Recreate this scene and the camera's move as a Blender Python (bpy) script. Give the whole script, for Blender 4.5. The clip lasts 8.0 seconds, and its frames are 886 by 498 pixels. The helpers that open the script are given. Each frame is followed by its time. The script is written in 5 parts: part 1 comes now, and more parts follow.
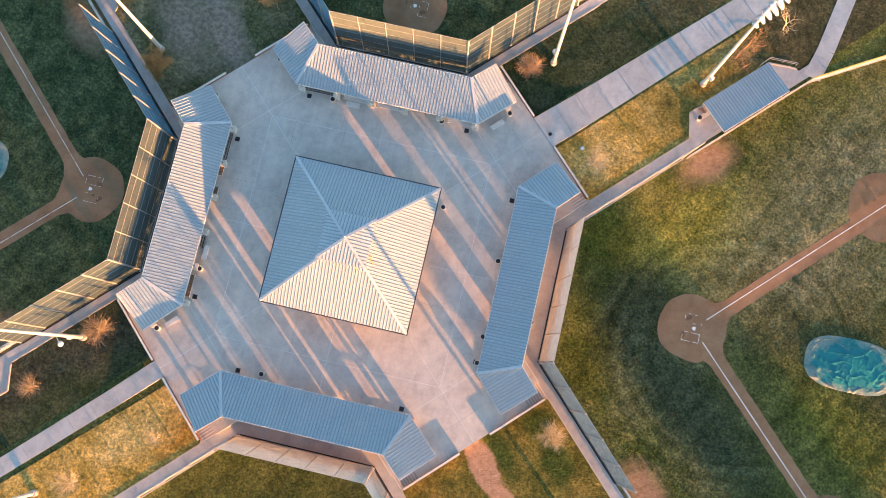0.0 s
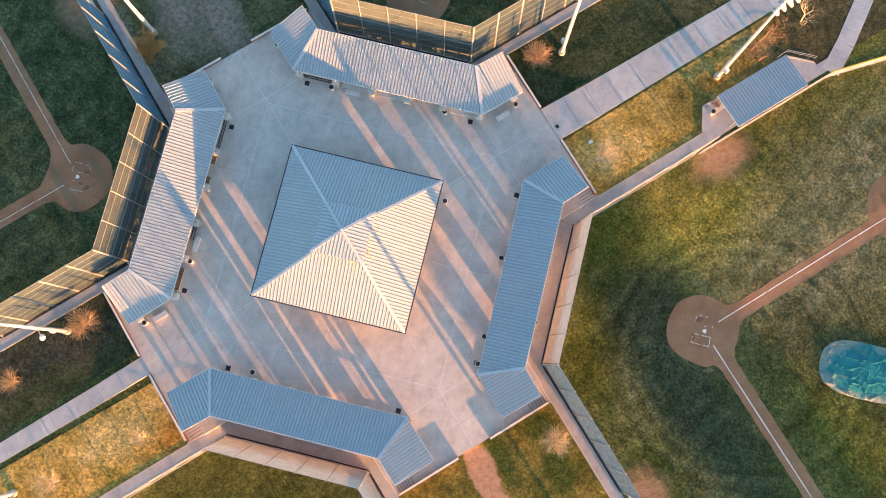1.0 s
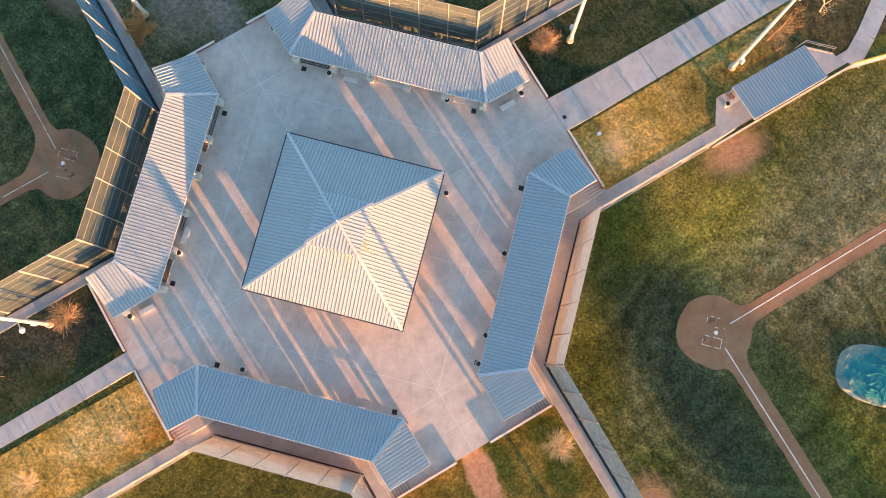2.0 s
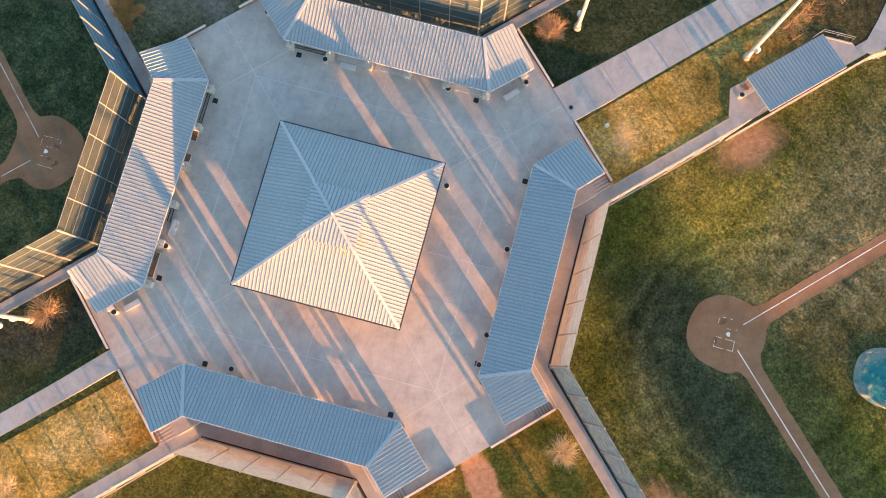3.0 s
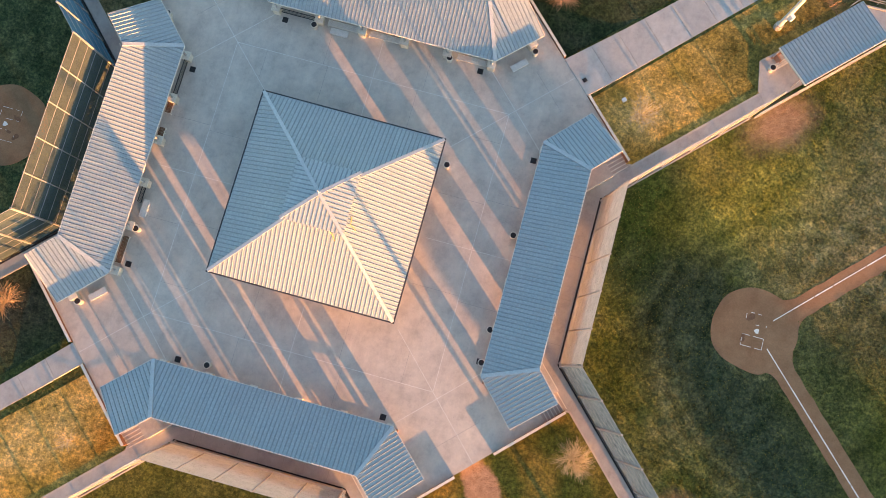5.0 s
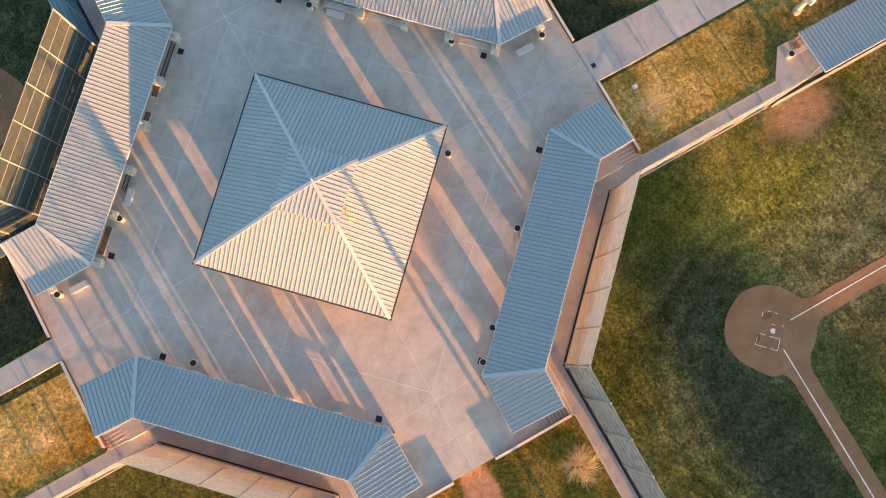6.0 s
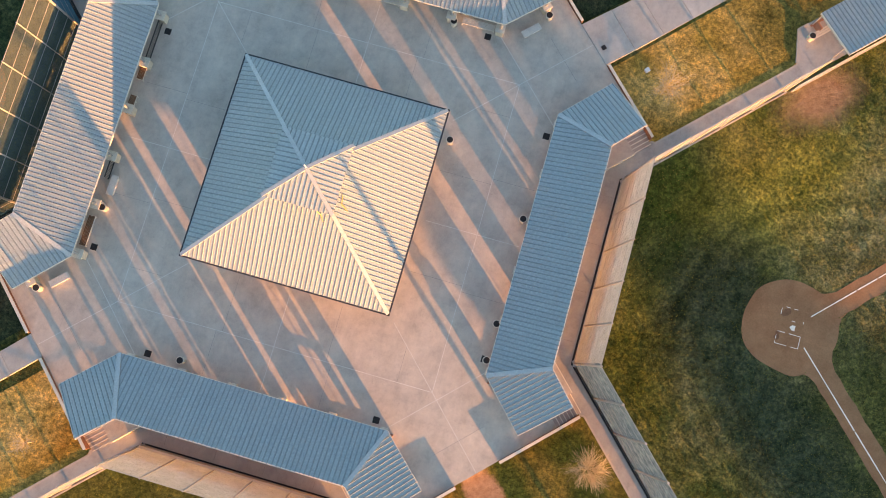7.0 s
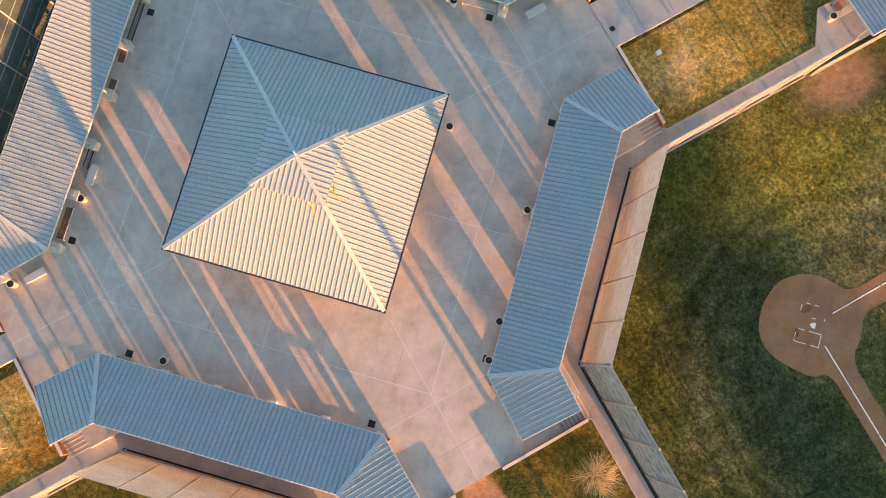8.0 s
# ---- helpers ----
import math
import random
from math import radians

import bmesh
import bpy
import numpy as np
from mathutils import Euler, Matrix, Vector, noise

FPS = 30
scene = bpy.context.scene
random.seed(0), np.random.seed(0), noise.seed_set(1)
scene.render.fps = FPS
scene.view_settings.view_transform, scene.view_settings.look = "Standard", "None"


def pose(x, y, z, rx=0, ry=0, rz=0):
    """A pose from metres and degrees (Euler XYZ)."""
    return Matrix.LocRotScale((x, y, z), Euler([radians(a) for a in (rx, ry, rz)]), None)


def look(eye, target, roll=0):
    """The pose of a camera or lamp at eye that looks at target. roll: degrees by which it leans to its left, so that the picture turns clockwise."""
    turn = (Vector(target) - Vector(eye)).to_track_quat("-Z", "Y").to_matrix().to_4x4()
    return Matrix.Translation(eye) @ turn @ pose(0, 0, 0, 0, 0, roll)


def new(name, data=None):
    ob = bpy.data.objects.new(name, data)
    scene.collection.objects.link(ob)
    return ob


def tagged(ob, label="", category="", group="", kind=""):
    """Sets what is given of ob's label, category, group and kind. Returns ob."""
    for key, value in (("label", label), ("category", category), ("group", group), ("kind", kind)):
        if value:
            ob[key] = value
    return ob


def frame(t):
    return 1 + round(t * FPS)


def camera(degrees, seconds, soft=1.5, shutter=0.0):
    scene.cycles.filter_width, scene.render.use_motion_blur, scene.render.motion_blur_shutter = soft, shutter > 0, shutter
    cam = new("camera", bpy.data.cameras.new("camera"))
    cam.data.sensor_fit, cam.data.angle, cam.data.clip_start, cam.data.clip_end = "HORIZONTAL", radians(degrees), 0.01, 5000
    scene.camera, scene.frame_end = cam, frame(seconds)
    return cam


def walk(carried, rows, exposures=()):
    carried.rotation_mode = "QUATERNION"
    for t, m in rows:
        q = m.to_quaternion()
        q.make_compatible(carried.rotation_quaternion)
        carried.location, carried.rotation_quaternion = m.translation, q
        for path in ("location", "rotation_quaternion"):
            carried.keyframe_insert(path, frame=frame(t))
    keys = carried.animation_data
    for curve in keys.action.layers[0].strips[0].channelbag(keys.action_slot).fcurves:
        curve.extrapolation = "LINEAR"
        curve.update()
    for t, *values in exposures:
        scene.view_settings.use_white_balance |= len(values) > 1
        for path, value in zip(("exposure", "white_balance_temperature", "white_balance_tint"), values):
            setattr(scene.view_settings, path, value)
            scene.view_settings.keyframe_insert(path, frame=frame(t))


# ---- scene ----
cam = camera(53.92, 8.0, soft=0.5)
# seconds, eye in metres, Euler angles in degrees
PATH = [
    (0.0, 14.584, -11.273, 102.672, 7.869, 0.611, 13.023),
    (0.5, 14.509, -11.389, 100.520, 7.929, 0.536, 13.417),
    (1.0, 14.452, -11.465, 98.365, 8.008, 0.490, 13.817),
    (1.5, 14.438, -11.560, 96.160, 8.041, 0.445, 14.213),
    (3.0, 14.458, -11.648, 89.624, 8.203, 0.349, 15.022),
    (3.5, 14.502, -11.673, 87.397, 8.189, 0.286, 15.131),
    (4.0, 14.495, -11.691, 85.238, 8.174, 0.269, 15.205),
    (4.5, 14.421, -11.686, 83.086, 8.133, 0.231, 15.309),
    (6.0, 14.039, -11.545, 76.791, 7.949, -0.021, 15.808),
    (6.5, 13.941, -11.522, 74.702, 7.840, -0.098, 15.930),
    (7.0, 13.823, -11.470, 72.608, 7.748, -0.097, 15.967),
    (7.5, 13.793, -11.364, 70.522, 7.662, -0.120, 15.919),
    (8.0, 13.762, -11.232, 68.429, 7.567, -0.125, 15.871),
]
EXPOSURE = 2.70
walk(cam, [(t, pose(x, y, z, rx, ry, rz)) for t, x, y, z, rx, ry, rz in PATH], [(0.0, EXPOSURE, 7500, 13), (4.0, EXPOSURE - 0.12, 8000, 13), (8.0, EXPOSURE - 0.27, 8600, 12)])

# ---- light: a low evening sun and a clear sky ----
SUN_EL, SUN_AZ = 5.0, -42.3          # degrees; azimuth from +x, counter-clockwise
world = bpy.data.worlds.new("evening_sky")
scene.world = world
world.use_nodes = True
sky = world.node_tree.nodes.new("ShaderNodeTexSky")
sky.sky_type = "NISHITA"
sky.sun_disc = False
sky.sun_elevation = radians(SUN_EL)
sky.ozone_density = 2.6
sky.sun_rotation = radians(90 - SUN_AZ)
back = world.node_tree.nodes["Background"]
world.node_tree.links.new(sky.outputs[0], back.inputs[0])
back.inputs[1].default_value = 0.15
sun = new("sun", bpy.data.lights.new("sun", "SUN"))
sun.data.energy, sun.data.angle, sun.data.color = 4.0, radians(0.45), (1.0, 0.43, 0.15)
_a, _e = radians(SUN_AZ), radians(SUN_EL)
SUN_DIR = Vector((math.cos(_a) * math.cos(_e), math.sin(_a) * math.cos(_e), math.sin(_e)))
sun.matrix_world = look(SUN_DIR * 200, (0, 0, 0))


# ---- materials ----
def material(name, rough=0.8, metal=0.0, spec=0.3):
    m = bpy.data.materials.new(name)
    m.use_nodes = True
    b = m.node_tree.nodes["Principled BSDF"]
    b.inputs["Roughness"].default_value = rough
    b.inputs["Metallic"].default_value = metal
    b.inputs["Specular IOR Level"].default_value = spec
    return m, m.node_tree, b


def node(nt, kind, **values):
    n = nt.nodes.new(kind)
    for key, value in values.items():
        n.inputs[key.replace("_", " ")].default_value = value
    return n


def noise_of(nt, scale, detail=4.0, rough=0.6, stretch=None):
    tc = nt.nodes.new("ShaderNodeNewGeometry")
    out = tc.outputs["Position"]
    if stretch:
        mp = nt.nodes.new("ShaderNodeMapping")
        mp.inputs["Scale"].default_value = stretch
        nt.links.new(out, mp.inputs[0])
        out = mp.outputs[0]
    n = node(nt, "ShaderNodeTexNoise", Scale=scale, Detail=detail, Roughness=rough)
    nt.links.new(out, n.inputs["Vector"])
    return n.outputs["Fac"]


def ramp(nt, fac, stops):
    r = nt.nodes.new("ShaderNodeValToRGB")
    els = r.color_ramp.elements
    while len(els) < len(stops):
        els.new(0.5)
    for e, (p, c) in zip(els, stops):
        e.position, e.color = p, (*c, 1)
    nt.links.new(fac, r.inputs[0])
    return r.outputs["Color"]


def mixed(nt, fac, a, b, mode="MIX"):
    m = nt.nodes.new("ShaderNodeMix")
    m.data_type, m.blend_type = "RGBA", mode
    for sock, v in ((m.inputs[0], fac), (m.inputs[6], a), (m.inputs[7], b)):
        if isinstance(v, (int, float)):
            sock.default_value = v
        elif isinstance(v, tuple):
            sock.default_value = (*v, 1)
        else:
            nt.links.new(v, sock)
    return m.outputs[2]


def bumped(nt, b, height, strength=0.3, distance=0.02):
    n = node(nt, "ShaderNodeBump", Strength=strength, Distance=distance)
    nt.links.new(height, n.inputs["Height"])
    nt.links.new(n.outputs[0], b.inputs["Normal"])


def mottled(name, dark, light, scale=0.5, fine=12.0, rough=0.85, metal=0.0, spec=0.3, bump=0.2, depth=0.01, vary=0.0):
    """A surface of two tones, mixed at a coarse and a fine scale, with a fine relief; vary: tone by piece."""
    m, nt, b = material(name, rough, metal, spec)
    coarse = ramp(nt, noise_of(nt, scale, 5, 0.65), [(0.3, dark), (0.7, light)])
    grain = noise_of(nt, fine, 4, 0.7)
    g = ramp(nt, grain, [(0.25, (0.78, 0.78, 0.78)), (0.75, (1.12, 1.12, 1.12))])
    col = mixed(nt, 1.0, coarse, g, "MULTIPLY")
    if vary:
        info = nt.nodes.new("ShaderNodeObjectInfo")
        v = ramp(nt, info.outputs["Random"], [(0.0, (1 - vary,) * 3), (1.0, (1 + vary,) * 3)])
        col = mixed(nt, 1.0, col, v, "MULTIPLY")
    nt.links.new(col, b.inputs["Base Color"])
    bumped(nt, b, grain, bump, depth)
    return m


def concrete_material(name, a, b_, stain=(0.6, 0.55, 0.5), vary=0.0):
    m, nt, b = material(name, 0.75, 0.0, 0.35)
    coarse = ramp(nt, noise_of(nt, 0.22, 6, 0.7), [(0.25, a), (0.75, b_)])
    streak = ramp(nt, noise_of(nt, 0.9, 8, 0.75, (1, 0.35, 1)), [(0.42, (1, 1, 1)), (0.72, stain)])
    col = mixed(nt, 0.35, coarse, streak, "MULTIPLY")
    cloud = ramp(nt, noise_of(nt, 0.7, 7, 0.75), [(0.32, (0.78, 0.78, 0.80)), (0.5, (1, 1, 1)), (0.70, (1.20, 1.17, 1.13))])
    col = mixed(nt, 0.8, col, cloud, "MULTIPLY")
    spots = ramp(nt, noise_of(nt, 5.0, 3, 0.5), [(0.66, (1, 1, 1)), (0.74, (0.72, 0.7, 0.68))])
    col = mixed(nt, 0.5, col, spots, "MULTIPLY")
    grain = noise_of(nt, 40.0, 4, 0.7)
    g = ramp(nt, grain, [(0.3, (0.9, 0.9, 0.9)), (0.7, (1.08, 1.08, 1.08))])
    col = mixed(nt, 1.0, col, g, "MULTIPLY")
    if vary:
        info = nt.nodes.new("ShaderNodeObjectInfo")
        v = ramp(nt, info.outputs["Random"], [(0.0, (1 - vary,) * 3), (1.0, (1 + vary,) * 3)])
        col = mixed(nt, 1.0, col, v, "MULTIPLY")
    nt.links.new(col, b.inputs["Base Color"])
    bumped(nt, b, grain, 0.15, 0.004)
    return m


def grass_material(name, tones, scale=0.16, patches=(), earth=(), rings=(), streak=None):
    """Turf: drifts of green, olive and straw, with clumpy relief. patches: (x, y, rx, ry, turn, edge, dark tone, light
    tone), ragged-edged stretches of other growth, bare earth, or shade and sunlight painted as tone; rings: drag tracks
    round a point (x, y, rx, ry, turn);
    streak: the direction of the mowing streaks in degrees."""
    m, nt, b = material(name, 0.95, 0.0, 0.1)
    big = noise_of(nt, scale, 6, 0.62)
    col = ramp(nt, big, [(0.30, tones[0]), (0.45, tones[1]), (0.58, tones[2]), (0.72, tones[3])])
    ragged = noise_of(nt, 0.55, 6, 0.7)
    inner = noise_of(nt, 0.6, 5, 0.65)
    clods = noise_of(nt, 1.6, 6, 0.7)

    def inside(x, y, rx, ry, turn, edge):
        geo = nt.nodes.new("ShaderNodeNewGeometry")
        mp = nt.nodes.new("ShaderNodeMapping")
        mp.vector_type = "TEXTURE"
        mp.inputs["Location"].default_value = (x, y, 0)
        mp.inputs["Rotation"].default_value = (0, 0, radians(turn))
        mp.inputs["Scale"].default_value = (rx, ry, 1000)
        nt.links.new(geo.outputs["Position"], mp.inputs[0])
        ln = nt.nodes.new("ShaderNodeVectorMath")
        ln.operation = "LENGTH"
        nt.links.new(mp.outputs[0], ln.inputs[0])
        add = nt.nodes.new("ShaderNodeMath")
        add.operation = "MULTIPLY_ADD"
        nt.links.new(ragged, add.inputs[0])
        add.inputs[1].default_value = 1.1
        nt.links.new(ln.outputs["Value"], add.inputs[2])
        rng = nt.nodes.new("ShaderNodeMapRange")
        rng.inputs["From Min"].default_value, rng.inputs["From Max"].default_value = 1.55 - edge, 1.55 + edge
        rng.inputs["To Min"].default_value, rng.inputs["To Max"].default_value = 1.0, 0.0
        nt.links.new(add.outputs[0], rng.inputs["Value"])
        return rng.outputs[0]

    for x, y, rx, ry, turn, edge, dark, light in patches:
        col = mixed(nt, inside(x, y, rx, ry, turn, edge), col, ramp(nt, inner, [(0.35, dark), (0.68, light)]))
    for x, y, rx, ry, turn in rings:
        # drag tracks: faint arcs that run round a point
        geo = nt.nodes.new("ShaderNodeNewGeometry")
        mp = nt.nodes.new("ShaderNodeMapping")
        mp.vector_type = "TEXTURE"
        mp.inputs["Location"].default_value = (x, y, 0)
        mp.inputs["Rotation"].default_value = (0, 0, radians(turn))
        mp.inputs["Scale"].default_value = (rx, ry, 1000)
        nt.links.new(geo.outputs["Position"], mp.inputs[0])
        ln = nt.nodes.new("ShaderNodeVectorMath")
        ln.operation = "LENGTH"
        nt.links.new(mp.outputs[0], ln.inputs[0])
        rad = nt.nodes.new("ShaderNodeMath")
        rad.operation = "MULTIPLY_ADD"
        nt.links.new(ragged, rad.inputs[0])
        rad.inputs[1].default_value = 0.10
        nt.links.new(ln.outputs["Value"], rad.inputs[2])
        trk = node(nt, "ShaderNodeTexNoise", Scale=9.0, Detail=3.0, Roughness=0.6)
        trk.noise_dimensions = "1D"
        nt.links.new(rad.outputs[0], trk.inputs["W"])
        fade = ramp(nt, ln.outputs["Value"], [(0.35, (0, 0, 0)), (0.6, (1, 1, 1)), (0.85, (1, 1, 1)), (1.0, (0, 0, 0))])
        col = mixed(nt, fade, col, mixed(nt, 1.0, col, ramp(nt, trk.outputs["Fac"], [(0.36, (0.74, 0.78, 0.76)), (0.5, (1, 1, 1)), (0.64, (1.28, 1.26, 1.32))]), "MULTIPLY"))
    if streak is not None:
        geo = nt.nodes.new("ShaderNodeNewGeometry")
        mp = nt.nodes.new("ShaderNodeMapping")
        mp.vector_type = "TEXTURE"
        mp.inputs["Rotation"].default_value = (0, 0, radians(streak))
        mp.inputs["Scale"].default_value = (9.0, 1.0, 1.0)
        nt.links.new(geo.outputs["Position"], mp.inputs[0])
        sn = node(nt, "ShaderNodeTexNoise", Scale=0.55, Detail=5.0, Roughness=0.62)
        nt.links.new(mp.outputs[0], sn.inputs["Vector"])
        col = mixed(nt, 0.75, col, ramp(nt, sn.outputs["Fac"], [(0.33, (0.66, 0.68, 0.64)), (0.5, (1, 1, 1)), (0.68, (1.32, 1.30, 1.3))]), "MULTIPLY")
    mid = noise_of(nt, 0.8, 6, 0.75)
    col = mixed(nt, 0.8, col, ramp(nt, mid, [(0.3, (0.5, 0.55, 0.45)), (0.7, (1.45, 1.35, 1.2))]), "MULTIPLY")
    fine = noise_of(nt, 3.6, 5, 0.76)
    col = mixed(nt, 0.95, col, ramp(nt, fine, [(0.36, (0.38, 0.43, 0.37)), (0.5, (0.88, 0.90, 0.84)), (0.64, (1.75, 1.66, 1.34))]), "MULTIPLY")
    for x, y, rx, ry, turn, edge, dark, light in earth:
        col = mixed(nt, inside(x, y, rx, ry, turn, edge), col, ramp(nt, clods, [(0.36, dark), (0.64, light)]))
    nt.links.new(col, b.inputs["Base Color"])
    bumped(nt, b, fine, 1.0, 0.35)
    return m


OLIVE = ((0.060, 0.082, 0.028), (0.115, 0.125, 0.046))
# shade on the east field and rough lawn, painted as darker green
SHADE_GREEN = ((0.030, 0.064, 0.018), (0.070, 0.108, 0.034))
# green west and north turf, darkened also for the shade there
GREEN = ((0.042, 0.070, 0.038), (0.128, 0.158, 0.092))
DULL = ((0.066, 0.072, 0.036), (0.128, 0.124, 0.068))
# sunlit stretch of the east field, its brightness put into golder turf
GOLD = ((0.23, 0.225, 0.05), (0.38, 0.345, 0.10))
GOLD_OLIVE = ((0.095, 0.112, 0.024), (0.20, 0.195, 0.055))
# the band of shade across the east field, painted grey-green
SHADE_GREY_GREEN = ((0.036, 0.056, 0.034), (0.092, 0.116, 0.082))
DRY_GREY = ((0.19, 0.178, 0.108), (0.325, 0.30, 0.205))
EARTH = ((0.23, 0.15, 0.098), (0.35, 0.245, 0.165))
STRAW = ((0.50, 0.38, 0.15), (0.70, 0.55, 0.29))
RUST = ((0.36, 0.19, 0.05), (0.55, 0.33, 0.09))
GREY_EARTH = ((0.17, 0.145, 0.115), (0.40, 0.335, 0.27))
TRAIL_EARTH = ((0.34, 0.215, 0.145), (0.49, 0.33, 0.23))
BARE = []
for _k in range(3):
    for _s in (-1, 1):
        _x, _y = 39.3, 19.9 * _s
        for _ in range(_k):
            _x, _y = -_y, _x
        BARE.append((_x, _y, 3.5, 2.1, 45 * _s + 90 * _k, 0.5, *EARTH))

TRAIL = [(20.6, -21.3, 3.4, 1.5, -50, 0.12, *TRAIL_EARTH), (25.3, -26.7, 5.5, 1.55, -50, 0.12, *TRAIL_EARTH), (32.0, -34.0, 6.0, 1.6, -48, 0.12, *TRAIL_EARTH)]


def blade_material(name, stops):
    """Grass blades, each of its own tone."""
    m, nt, b = material(name, 0.85, 0.0, 0.15)
    geo = nt.nodes.new("ShaderNodeNewGeometry")
    col = ramp(nt, geo.outputs["Random Per Island"], stops)
    col = mixed(nt, 0.7, col, ramp(nt, noise_of(nt, 0.25, 5, 0.65), [(0.3, (0.55, 0.62, 0.5)), (0.7, (1.4, 1.3, 1.2))]), "MULTIPLY")
    nt.links.new(col, b.inputs["Base Color"])
    return m


def tarp_material():
    """Glossy teal sheet, tan along its border and on patches: dust, plus a sunlit rim painted in."""
    m, nt, b = material("teal_tarpaulin", 0.6, 0.0, 0.15)
    col = ramp(nt, noise_of(nt, 0.5, 5, 0.6), [(0.3, (0.003, 0.135, 0.165)), (0.7, (0.008, 0.21, 0.20))])
    tc = nt.nodes.new("ShaderNodeTexCoord")
    mp = nt.nodes.new("ShaderNodeMapping")
    mp.inputs["Scale"].default_value = (1 / 5.4, 1 / 3.15, 0)
    nt.links.new(tc.outputs["Object"], mp.inputs[0])
    ln = nt.nodes.new("ShaderNodeVectorMath")
    ln.operation = "LENGTH"
    nt.links.new(mp.outputs[0], ln.inputs[0])
    add = nt.nodes.new("ShaderNodeMath")
    add.operation = "MULTIPLY_ADD"
    nt.links.new(noise_of(nt, 0.8, 7, 0.7), add.inputs[0])
    add.inputs[1].default_value = 1.5
    nt.links.new(ln.outputs["Value"], add.inputs[2])
    rng = nt.nodes.new("ShaderNodeMapRange")
    rng.inputs["From Min"].default_value, rng.inputs["From Max"].default_value = 1.45, 1.95
    rng.inputs["To Max"].default_value = 0.85
    nt.links.new(add.outputs[0], rng.inputs["Value"])
    col = mixed(nt, rng.outputs[0], col, (0.36, 0.33, 0.25))
    nt.links.new(col, b.inputs["Base Color"])
    bumped(nt, b, noise_of(nt, 4.0, 5, 0.7), 0.3, 0.04)
    return m


